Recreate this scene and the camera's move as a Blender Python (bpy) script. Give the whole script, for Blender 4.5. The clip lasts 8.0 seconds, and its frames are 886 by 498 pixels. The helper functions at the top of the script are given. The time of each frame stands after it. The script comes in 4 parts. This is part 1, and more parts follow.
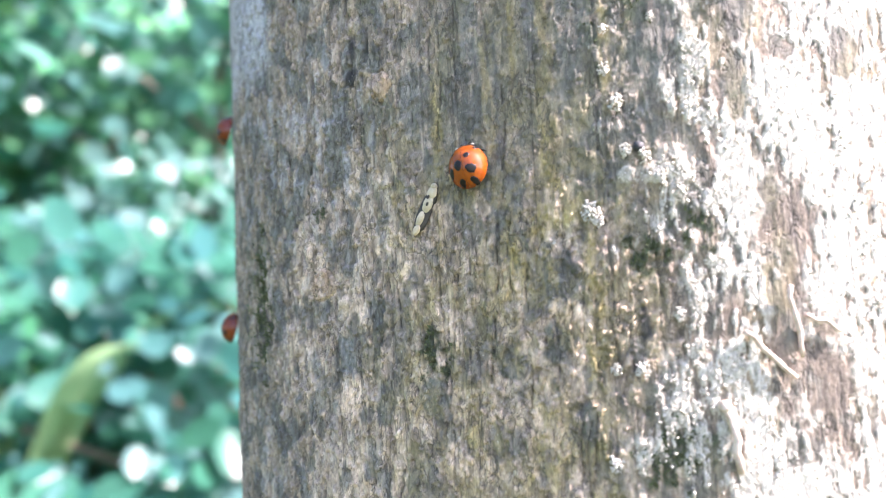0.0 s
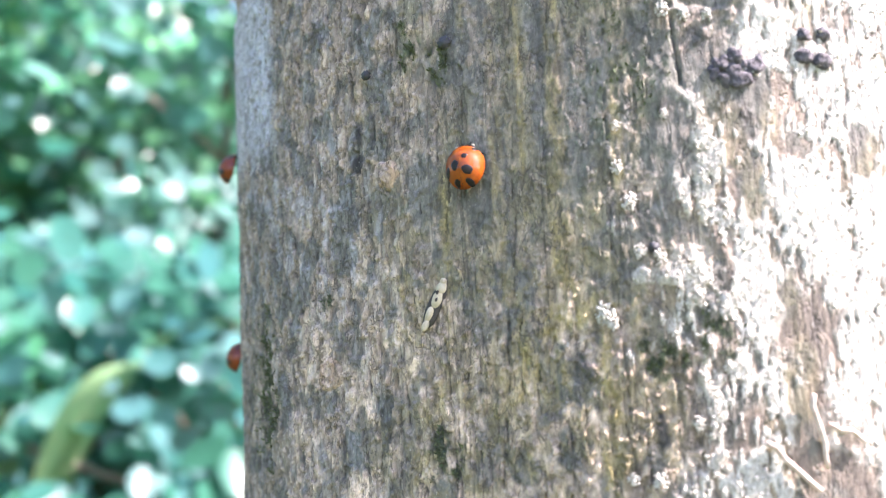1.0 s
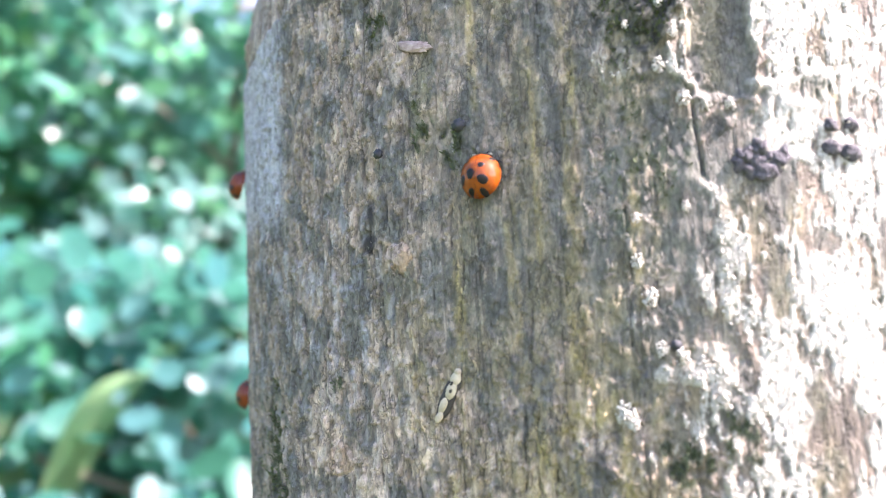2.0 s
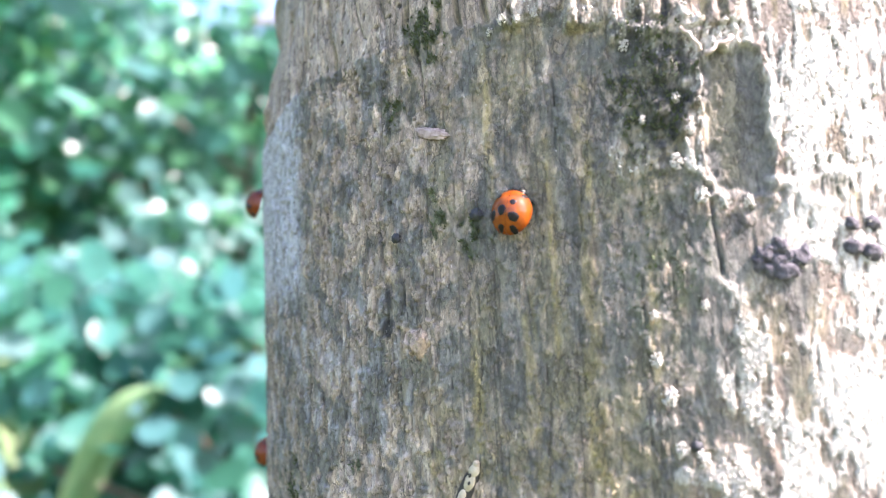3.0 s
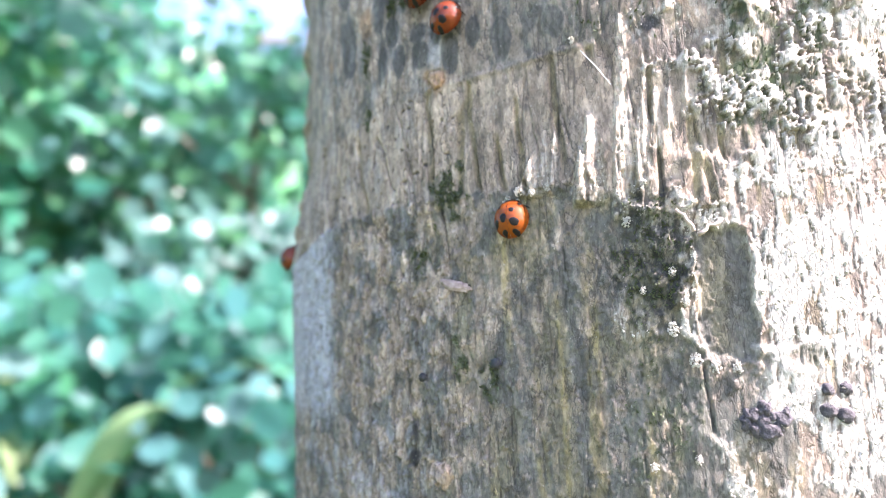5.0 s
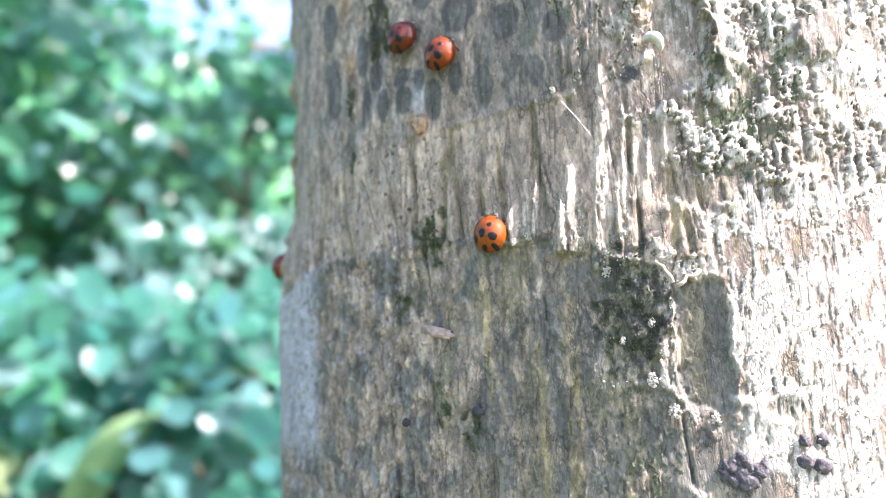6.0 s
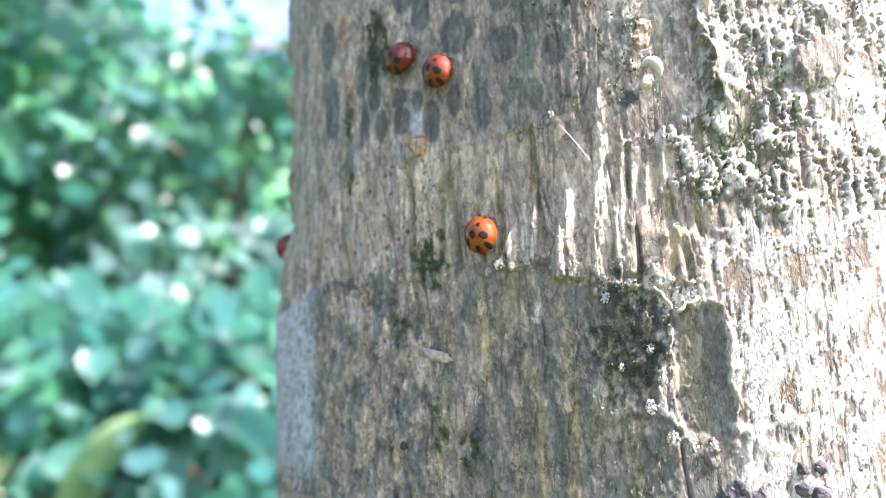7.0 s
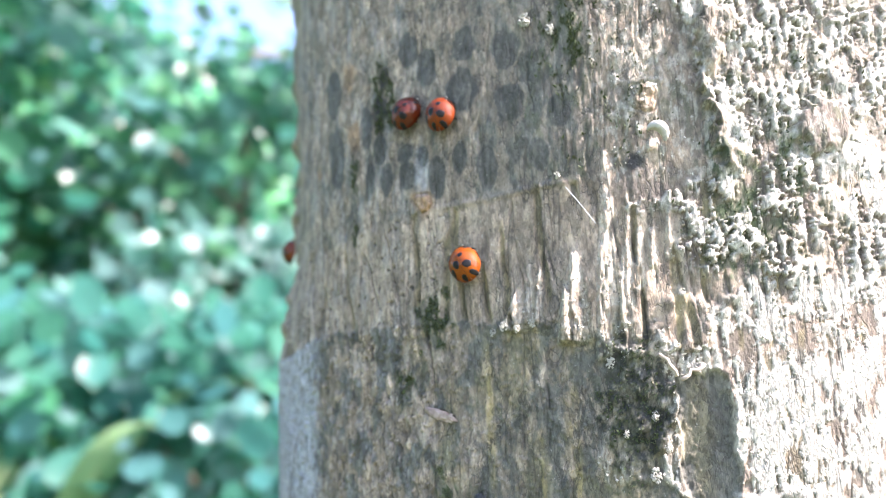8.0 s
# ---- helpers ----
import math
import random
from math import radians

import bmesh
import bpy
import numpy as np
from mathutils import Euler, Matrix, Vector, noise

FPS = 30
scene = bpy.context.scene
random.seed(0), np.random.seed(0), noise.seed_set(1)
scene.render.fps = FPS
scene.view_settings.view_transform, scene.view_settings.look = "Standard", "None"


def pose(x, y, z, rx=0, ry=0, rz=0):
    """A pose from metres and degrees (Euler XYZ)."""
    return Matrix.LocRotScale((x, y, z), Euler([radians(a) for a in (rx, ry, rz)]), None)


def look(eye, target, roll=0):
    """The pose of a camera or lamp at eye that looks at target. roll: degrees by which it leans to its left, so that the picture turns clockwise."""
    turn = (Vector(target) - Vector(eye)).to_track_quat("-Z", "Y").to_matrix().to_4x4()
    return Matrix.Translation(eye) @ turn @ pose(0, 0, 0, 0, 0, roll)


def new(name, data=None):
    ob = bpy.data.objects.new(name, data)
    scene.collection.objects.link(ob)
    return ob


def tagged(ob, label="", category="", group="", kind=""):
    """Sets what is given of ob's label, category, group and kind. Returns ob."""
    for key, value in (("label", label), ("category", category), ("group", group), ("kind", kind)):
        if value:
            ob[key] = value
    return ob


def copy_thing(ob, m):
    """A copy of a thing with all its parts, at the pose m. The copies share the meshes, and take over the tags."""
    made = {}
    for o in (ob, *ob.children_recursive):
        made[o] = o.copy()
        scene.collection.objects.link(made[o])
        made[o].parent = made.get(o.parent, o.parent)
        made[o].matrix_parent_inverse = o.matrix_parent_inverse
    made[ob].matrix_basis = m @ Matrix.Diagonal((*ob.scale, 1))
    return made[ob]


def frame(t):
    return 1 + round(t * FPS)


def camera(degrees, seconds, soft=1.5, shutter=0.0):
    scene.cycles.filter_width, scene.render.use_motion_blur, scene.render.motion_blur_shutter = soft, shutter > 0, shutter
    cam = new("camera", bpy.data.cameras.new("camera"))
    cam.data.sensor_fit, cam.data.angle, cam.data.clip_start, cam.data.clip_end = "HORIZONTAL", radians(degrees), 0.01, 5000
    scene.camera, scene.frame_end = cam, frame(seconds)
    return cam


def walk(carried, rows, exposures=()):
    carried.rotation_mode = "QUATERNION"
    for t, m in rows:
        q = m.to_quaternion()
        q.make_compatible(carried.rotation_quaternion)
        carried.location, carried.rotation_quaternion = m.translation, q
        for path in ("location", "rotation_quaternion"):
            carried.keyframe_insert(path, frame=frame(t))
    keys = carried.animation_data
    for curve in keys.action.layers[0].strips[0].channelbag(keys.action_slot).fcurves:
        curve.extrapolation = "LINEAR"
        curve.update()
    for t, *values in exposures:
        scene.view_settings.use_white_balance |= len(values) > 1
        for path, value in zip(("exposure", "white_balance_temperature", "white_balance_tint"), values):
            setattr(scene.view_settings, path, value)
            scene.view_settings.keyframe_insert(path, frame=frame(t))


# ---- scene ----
# A ladybird climbs the weathered bark of a tree; the camera follows it up by hand.
# The trunk's axis is x = y = 0; the camera stands on the -y side.
# Angles round the trunk: 0 faces -y, positive turns towards +x.

# ---------------------------------------------------------------- camera
cam = camera(68.0, 8.0, soft=1.0)
cam.data.dof.use_dof = True
cam.data.dof.focus_distance = 0.0985
cam.data.dof.aperture_fstop = 12.0

PATH = [
    # t, x, y, z, yaw to the left, pitch up, roll
    (0.0, -0.0454, -0.1937, 1.2001, -0.09, 3.80, -2.62),
    (0.5, -0.0429, -0.1920, 1.2046, -0.26, 4.36, -2.74),
    (1.0, -0.0455, -0.1923, 1.2118, 0.28, 5.08, -2.85),
    (1.5, -0.0460, -0.1908, 1.2182, 0.47, 5.48, -2.76),
    (3.0, -0.0459, -0.1924, 1.2344, 2.08, 6.68, -2.71),
    (3.5, -0.0469, -0.1974, 1.2419, 2.43, 7.25, -2.57),
    (4.0, -0.0474, -0.2009, 1.2465, 2.48, 7.33, -2.61),
    (4.5, -0.0480, -0.2044, 1.2488, 2.46, 7.63, -2.50),
    (5.0, -0.0478, -0.2068, 1.2538, 2.20, 7.97, -2.52),
    (6.5, -0.0451, -0.2086, 1.2622, 1.38, 8.47, -2.70),
    (7.0, -0.0459, -0.2087, 1.2642, 1.23, 8.46, -2.59),
    (7.5, -0.0480, -0.2081, 1.2678, 1.25, 8.71, -2.33),
    (8.0, -0.0461, -0.2099, 1.2728, 1.33, 9.10, -2.21),
]


def aim(x, y, z, yaw, pitch, roll):
    a, b = radians(yaw), radians(pitch)
    ahead = Vector((-math.sin(a) * math.cos(b), math.cos(a) * math.cos(b), math.sin(b)))
    eye = Vector((x, y, z))
    return look(eye, eye + ahead, roll)


EXPOSURE, KELVIN, TINT = 2.90, 6600, 33
walk(cam, [(t, aim(*row)) for t, *row in PATH], exposures=[(0.0, EXPOSURE, KELVIN, TINT), (5.0, EXPOSURE, KELVIN, TINT), (6.5, EXPOSURE - 0.15, KELVIN, TINT - 4), (8.0, EXPOSURE - 0.20, KELVIN, TINT - 6)])

# ---------------------------------------------------------------- light
SUN_TURN, SUN_HEIGHT = 74.5, 42.0      # angle round the trunk, elevation
to_sun = Vector((math.sin(radians(SUN_TURN)) * math.cos(radians(SUN_HEIGHT)),
                 -math.cos(radians(SUN_TURN)) * math.cos(radians(SUN_HEIGHT)),
                 math.sin(radians(SUN_HEIGHT))))
world = bpy.data.worlds.new("sky")
scene.world = world
world.use_nodes = True
wn = world.node_tree.nodes
sky = wn.new("ShaderNodeTexSky")
sky.sky_type, sky.sun_disc = "NISHITA", False
sky.sun_elevation = radians(SUN_HEIGHT)
sky.sun_rotation = math.atan2(to_sun.x, to_sun.y)
world.node_tree.links.new(sky.outputs[0], wn["Background"].inputs["Color"])
wn["Background"].inputs["Strength"].default_value = 0.115
sun_data = bpy.data.lights.new("sun", "SUN")
sun_data.energy, sun_data.angle, sun_data.color = 3.75, radians(0.5), (1.0, 0.97, 0.905)
sun = new("sun", sun_data)
sun.matrix_world = look(to_sun * 20, (0, 0, 0))


# ---------------------------------------------------------------- node helpers
class Nodes:
    """A short way to write a node material."""

    def __init__(self, name):
        self.mat = bpy.data.materials.new(name)
        self.mat.use_nodes = True
        self.tree = self.mat.node_tree
        self.bsdf = self.tree.nodes["Principled BSDF"]

    def add(self, kind, **values):
        node = self.tree.nodes.new(kind)
        for key, value in values.items():
            node.inputs[key.replace("_", " ")].default_value = value
        return node

    def link(self, a, b):
        self.tree.links.new(a, b)

    def attr(self, name):
        node = self.tree.nodes.new("ShaderNodeAttribute")
        node.attribute_name = name
        return node.outputs["Fac"]

    def place(self, scale=(1, 1, 1)):
        tex = self.tree.nodes.new("ShaderNodeTexCoord")
        mapping = self.tree.nodes.new("ShaderNodeMapping")
        mapping.inputs["Scale"].default_value = scale
        mapping.inputs["Rotation"].default_value = (0.7, 0.5, 0.9)
        self.link(tex.outputs["Object"], mapping.inputs["Vector"])
        return mapping.outputs[0]

    def noise(self, scale, detail=4.0, rough=0.6, where=None):
        node = self.add("ShaderNodeTexNoise", Scale=scale, Detail=detail, Roughness=rough)
        self.link(where or self.place(), node.inputs["Vector"])
        return node.outputs["Fac"]

    def ramp(self, fac, *stops):
        node = self.tree.nodes.new("ShaderNodeValToRGB")
        while len(node.color_ramp.elements) < len(stops):
            node.color_ramp.elements.new(0.5)
        for el, (pos, col) in zip(node.color_ramp.elements, stops):
            el.position = pos
            el.color = (*col, 1) if len(col) == 3 else col
        self.link(fac, node.inputs[0])
        return node.outputs["Color"]

    def mix(self, fac, a, b, mode="MIX"):
        node = self.tree.nodes.new("ShaderNodeMix")
        node.data_type, node.blend_type = "RGBA", mode
        for value, socket in ((fac, node.inputs[0]), (a, node.inputs[6]), (b, node.inputs[7])):
            if isinstance(value, (int, float)):
                socket.default_value = value
            elif isinstance(value, tuple):
                socket.default_value = (*value, 1)
            else:
                self.link(value, socket)
        return node.outputs[2]

    def math(self, op, a, b):
        node = self.tree.nodes.new("ShaderNodeMath")
        node.operation = op
        for value, socket in ((a, node.inputs[0]), (b, node.inputs[1])):
            if isinstance(value, (int, float)):
                socket.default_value = value
            else:
                self.link(value, socket)
        return node.outputs[0]

    def bump(self, height, distance, strength=1.0):
        node = self.add("ShaderNodeBump", Strength=strength, Distance=distance)
        self.link(height, node.inputs["Height"])
        self.link(node.outputs[0], self.bsdf.inputs["Normal"])

    def done(self, colour=None, rough=0.8, **values):
        if colour is not None:
            if isinstance(colour, tuple):
                self.bsdf.inputs["Base Color"].default_value = (*colour, 1)
            else:
                self.link(colour, self.bsdf.inputs["Base Color"])
        self.bsdf.inputs["Roughness"].default_value = rough
        for key, value in values.items():
            self.bsdf.inputs[key.replace("_", " ")].default_value = value
        return self.mat


# ---------------------------------------------------------------- materials
def bark_material():
    n = Nodes("weathered_bark")
    fibre = n.place((1, 1, 0.5))
    g1 = n.noise(1500, 5, 0.7, fibre)
    g2 = n.noise(420, 6, 0.7, n.place((1, 1, 0.55)))
    g3 = n.noise(70, 3, 0.5)
    speck = n.noise(1900, 3, 0.6, n.place((1, 1, 0.6)))
    lines = n.noise(240, 2, 0.5, n.place((1, 1, 0.045)))
    where = n.noise(160, 3, 0.6, n.place((1, 1, 0.4)))
    wood = n.ramp(g2, (0.32, (0.187, 0.142, 0.104)), (0.47, (0.252, 0.196, 0.145)), (0.55, (0.290, 0.229, 0.171)), (0.68, (0.390, 0.314, 0.240)))
    grain = n.ramp(g1, (0.32, (0.66, 0.65, 0.64)), (0.5, (0.98, 0.98, 0.98)), (0.68, (1.28, 1.27, 1.25)))
    c = wood
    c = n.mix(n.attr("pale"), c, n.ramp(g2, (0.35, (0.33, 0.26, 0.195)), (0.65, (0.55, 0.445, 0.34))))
    c = n.mix(n.attr("brown"), c, n.ramp(g2, (0.3, (0.108, 0.089, 0.071)), (0.7, (0.190, 0.157, 0.126))))
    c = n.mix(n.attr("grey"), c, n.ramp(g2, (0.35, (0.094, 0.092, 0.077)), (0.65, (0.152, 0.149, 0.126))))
    c = n.mix(n.attr("rust"), c, n.ramp(g2, (0.3, (0.24, 0.145, 0.080)), (0.7, (0.42, 0.28, 0.17))))
    c = n.mix(n.attr("olive"), c, n.ramp(g2, (0.3, (0.15, 0.122, 0.045)), (0.7, (0.31, 0.258, 0.115))))
    c = n.mix(n.attr("blue"), c, n.ramp(g2, (0.3, (0.27, 0.295, 0.315)), (0.7, (0.42, 0.445, 0.465))))
    c = n.mix(n.attr("moss"), c, n.ramp(g3, (0.3, (0.034, 0.042, 0.026)), (0.7, (0.092, 0.112, 0.056))))
    # lichen, and the painted brightness of sunlit bark
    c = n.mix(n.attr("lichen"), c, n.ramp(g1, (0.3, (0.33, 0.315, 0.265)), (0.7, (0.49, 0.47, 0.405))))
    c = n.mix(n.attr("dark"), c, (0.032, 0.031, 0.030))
    c = n.mix(1.0, c, grain, "MULTIPLY")
    # hairline cracks, and pale and dark specks
    thin = n.ramp(lines, (0.484, (0, 0, 0)), (0.5, (1, 1, 1)), (0.516, (0, 0, 0)))
    part_of = n.ramp(where, (0.46, (0, 0, 0)), (0.54, (1, 1, 1)))
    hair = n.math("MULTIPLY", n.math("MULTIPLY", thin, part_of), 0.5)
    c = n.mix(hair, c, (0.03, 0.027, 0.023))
    c = n.mix(n.ramp(speck, (0.665, (0, 0, 0)), (0.72, (0.4, 0.4, 0.4))), c, (0.50, 0.48, 0.42))
    c = n.mix(n.ramp(speck, (0.32, (0.6, 0.6, 0.6)), (0.37, (0, 0, 0))), c, (0.06, 0.055, 0.048))
    # upright flakes, each of its own tone, with a dark edge here and there
    drift = n.tree.nodes.new("ShaderNodeTexNoise")
    drift.inputs["Scale"].default_value, drift.inputs["Detail"].default_value = 420, 3.0
    n.link(n.place((1, 1, 0.5)), drift.inputs["Vector"])
    bare = n.math("SUBTRACT", 1.0, n.math("MAXIMUM", n.attr("lichen"), n.attr("blue")))
    edges = None
    for size, squeeze, tone in ((380, 0.30, 0.36), (1000, 0.34, 0.40)):
        bent = n.tree.nodes.new("ShaderNodeVectorMath")
        bent.operation = "MULTIPLY_ADD"
        n.link(drift.outputs["Color"], bent.inputs[0])
        bent.inputs[1].default_value = (0.0045, 0.0045, 0.0045)
        n.link(n.place((1, 1, squeeze)), bent.inputs[2])
        flakes = n.add("ShaderNodeTexVoronoi", Scale=size)
        border = n.add("ShaderNodeTexVoronoi", Scale=size)
        border.feature = "DISTANCE_TO_EDGE"
        for node in (flakes, border):
            n.link(bent.outputs[0], node.inputs["Vector"])
        split = n.tree.nodes.new("ShaderNodeSeparateColor")
        n.link(flakes.outputs["Color"], split.inputs[0])
        c = n.mix(n.math("MULTIPLY", bare, tone), c, n.mix(1.0, c, n.ramp(split.outputs[0], (0.1, (0.52, 0.54, 0.53)), (0.5, (0.98, 0.98, 0.97)), (0.9, (1.55, 1.50, 1.43))), "MULTIPLY"))
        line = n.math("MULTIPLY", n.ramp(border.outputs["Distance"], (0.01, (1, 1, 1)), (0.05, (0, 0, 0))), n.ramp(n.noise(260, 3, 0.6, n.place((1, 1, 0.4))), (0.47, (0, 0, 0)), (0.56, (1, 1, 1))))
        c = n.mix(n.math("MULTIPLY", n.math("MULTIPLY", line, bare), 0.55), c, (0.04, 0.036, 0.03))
        edges = line if edges is None else n.math("MAXIMUM", edges, line)
    height = n.math("ADD", n.math("SUBTRACT", g1, n.math("ADD", hair, n.math("MULTIPLY", edges, 1.2))), n.math("MULTIPLY", speck, 0.8))
    n.bump(height, 0.0004, 0.4)
    return n.done(c, 0.82)


def plain_material(name, lo, hi, scale, rough=0.7, bump=0.0, **values):
    n = Nodes(name)
    g = n.noise(scale, 4, 0.6)
    if bump:
        n.bump(g, bump)
    return n.done(n.ramp(g, (0.3, lo), (0.7, hi)), rough, **values)


def shell_material(name, lo, hi):
    n = Nodes(name)
    g = n.noise(900, 3, 0.5)
    return n.done(n.ramp(g, (0.3, lo), (0.7, hi)), 0.55, Coat_Weight=0.6, Coat_Roughness=0.02, Specular_IOR_Level=0.1)


def leaf_material(name, *stops):
    n = Nodes(name)
    info = n.tree.nodes.new("ShaderNodeNewGeometry")
    colour = n.ramp(info.outputs["Random Per Island"], *stops)
    mat = n.done(colour, 0.30, Specular_IOR_Level=0.40)
    out = n.tree.nodes["Material Output"]
    through_leaf = n.tree.nodes.new("ShaderNodeBsdfTranslucent")
    n.link(n.mix(0.30, colour, (0.14, 0.40, 0.22)), through_leaf.inputs["Color"])
    both = n.tree.nodes.new("ShaderNodeMixShader")
    both.inputs[0].default_value = 0.64
    n.link(n.bsdf.outputs[0], both.inputs[1])
    n.link(through_leaf.outputs[0], both.inputs[2])
    n.link(both.outputs[0], out.inputs["Surface"])
    return mat


BARK = bark_material()
SHELL = shell_material("orange_red_wing_case", (0.155, 0.029, 0.0005), (0.245, 0.055, 0.0009))
# darker copies of the shell, with the shade on the other ladybirds in the colour
SHELL_HALF_SHADED = shell_material("half_shaded_red_wing_case", (0.115, 0.017, 0.0012), (0.175, 0.029, 0.0016))
SHELL_SHADED = shell_material("shaded_red_wing_case", (0.070, 0.0085, 0.0012), (0.11, 0.016, 0.002))
BLACK = plain_material("black_chitin", (0.006, 0.005, 0.005), (0.014, 0.012, 0.011), 2500, 0.35, 0.0, Specular_IOR_Level=0.2)
CREAM = plain_material("cream_mark", (0.30, 0.27, 0.20), (0.42, 0.38, 0.29), 2500, 0.4)
LICHEN = plain_material("white_lichen", (0.36, 0.345, 0.29), (0.56, 0.54, 0.47), 900, 0.9, 0.0003)
MOSS = plain_material("moss_green", (0.030, 0.042, 0.018), (0.095, 0.122, 0.05), 500, 0.9)
LEAF_A = leaf_material("leaf_deep_green", (0.0, (0.031, 0.205, 0.139)), (0.4, (0.049, 0.299, 0.185)), (0.62, (0.160, 0.394, 0.145)), (0.78, (0.086, 0.342, 0.278)), (1.0, (0.295, 0.466, 0.398)))
LEAF_B = leaf_material("leaf_light_green", (0.0, (0.025, 0.152, 0.120)), (0.4, (0.076, 0.236, 0.106)), (0.7, (0.076, 0.236, 0.225)), (1.0, (0.152, 0.266, 0.253)))
LEAF_C = leaf_material("leaf_bush_green", (0.0, (0.024, 0.155, 0.140)), (0.5, (0.058, 0.235, 0.158)), (0.8, (0.068, 0.245, 0.255)), (1.0, (0.19, 0.335, 0.325)))
# pale leaf colour that stands for the bright highlights among the foliage
LEAF_PALE = leaf_material("leaf_highlight", (0.0, (0.144, 0.346, 0.301)), (0.6, (0.302, 0.484, 0.453)), (1.0, (0.432, 0.553, 0.519)))
LEAF_YELLOW = leaf_material("leaf_yellow_green", (0.0, (0.27, 0.38, 0.18)), (1.0, (0.35, 0.46, 0.24)))
WOOD = plain_material("tree_bark", (0.07, 0.055, 0.04), (0.16, 0.13, 0.10), 14, 0.9, 0.01)
SOIL = plain_material("grass_and_soil", (0.04, 0.06, 0.02), (0.10, 0.13, 0.045), 3.0, 0.95, 0.03)


# ---------------------------------------------------------------- mesh helpers
def bulk(name, verts, quads, material, smooth=True, attributes=()):
    """A mesh from arrays of places and of faces with equal corner counts."""
    verts, quads = np.asarray(verts, np.float32), np.asarray(quads, np.int32)
    mesh = bpy.data.meshes.new(name)
    k = quads.shape[1]
    mesh.vertices.add(len(verts))
    mesh.vertices.foreach_set("co", verts.ravel())
    mesh.loops.add(quads.size)
    mesh.loops.foreach_set("vertex_index", quads.ravel())
    mesh.polygons.add(len(quads))
    mesh.polygons.foreach_set("loop_start", np.arange(0, quads.size, k, dtype=np.int32))
    mesh.polygons.foreach_set("use_smooth", np.full(len(quads), smooth))
    for key, values in attributes:
        mesh.attributes.new(key, "FLOAT", "POINT").data.foreach_set("value", np.asarray(values, np.float32).ravel())
    mesh.update(calc_edges=True)
    mesh.materials.append(material)
    return mesh


def part(name, bm, material, parent, label=""):
    """Links a bmesh, or a ready mesh, as one object under a thing or part."""
    if isinstance(bm, bmesh.types.BMesh):
        mesh = bpy.data.meshes.new(name)
        for f in bm.faces:
            f.smooth = True
        bm.to_mesh(mesh)
        bm.free()
        mesh.materials.append(material)
    else:
        mesh = bm
    ob = new(name, mesh)
    ob.parent = parent
    return tagged(ob, label)


def smooth(a, b, x):
    u = np.clip((x - a) / (b - a), 0, 1)
    return u * u * (3 - 2 * u)


def lattice(i, j, seed):
    h = (i.astype(np.int64) * 374761393 + j.astype(np.int64) * 668265263 + seed * 974711) & 0xFFFFFFFF
    h = ((h ^ (h >> 13)) * 1274126177) & 0xFFFFFFFF
    h = h ^ (h >> 16)
    return (h & 0xFFFF) / 65535.0


def vnoise(x, y, seed):
    """Gradient noise from about 0 to 1 over a plane."""
    i, j = np.floor(x), np.floor(y)
    u, v = x - i, y - j
    fu, fv = u * u * u * (u * (u * 6 - 15) + 10), v * v * v * (v * (v * 6 - 15) + 10)
    i, j = i.astype(np.int64), j.astype(np.int64)

    def corner(di, dj):
        a = lattice(i + di, j + dj, seed) * 6.28318
        return np.cos(a) * (u - di) + np.sin(a) * (v - dj)

    a, b, c, d = corner(0, 0), corner(1, 0), corner(0, 1), corner(1, 1)
    return 0.5 + 0.95 * ((a + (b - a) * fu) * (1 - fv) + (c + (d - c) * fu) * fv)


def fbm(x, y, seed, octaves=3, gain=0.5):
    total, size, norm = 0.0, 1.0, 0.0
    for k in range(octaves):
        c, d = math.cos(0.6 + 1.1 * k), math.sin(0.6 + 1.1 * k)
        total = total + size * vnoise((c * x - d * y) * 1.93 ** k + 17.37 * k, (d * x + c * y) * 1.93 ** k + 5.71 * k, seed + k)
        norm += size
        size *= gain
    return total / norm


# ---------------------------------------------------------------- the trunk
R = 0.1094
ARC = 1000 * R * math.pi / 180          # millimetres of bark to a degree


def ring_low(deg):
    """Height of the lower leaf-scar ring."""
    return 1.2770 + 0.0012 * np.sin((deg + 44) / 9.0) - 0.004 * smooth(-18, -8, deg) - 0.003 * smooth(-40, -52, deg)


def ring_high(deg):
    return 1.2990 - 0.004 * smooth(-22, -40, deg) + 0.0007 * np.sin(deg / 3.0)


def spot(deg, z, at, wide, tall, edge=0.35, wobble=None, power=2):
    """A soft-edged oval patch: angle and height of its middle, half width and height in millimetres."""
    d = (np.abs((deg - at[0]) * ARC / wide) ** power + np.abs((z - at[1]) * 1000 / tall) ** power) ** (1 / power)
    if wobble is not None:
        d = d + wobble
    return smooth(1 + edge, 1 - edge, d)


LIT_RIBS = [(-12.2, 1.1, 1.2712, 1.3040, 1.15), (-19.4, 1.45, 1.2762, 1.2828, 2.0), (-18.6, 0.5, 1.2768, 1.2862, 1.3), (-17.7, 0.5, 1.2775, 1.2862, 1.2),
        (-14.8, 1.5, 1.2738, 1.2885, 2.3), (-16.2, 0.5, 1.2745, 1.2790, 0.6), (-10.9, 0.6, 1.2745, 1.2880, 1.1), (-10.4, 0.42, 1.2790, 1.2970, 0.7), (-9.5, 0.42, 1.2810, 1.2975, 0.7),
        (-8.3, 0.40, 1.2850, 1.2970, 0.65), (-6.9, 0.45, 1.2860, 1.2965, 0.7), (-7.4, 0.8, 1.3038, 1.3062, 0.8)]
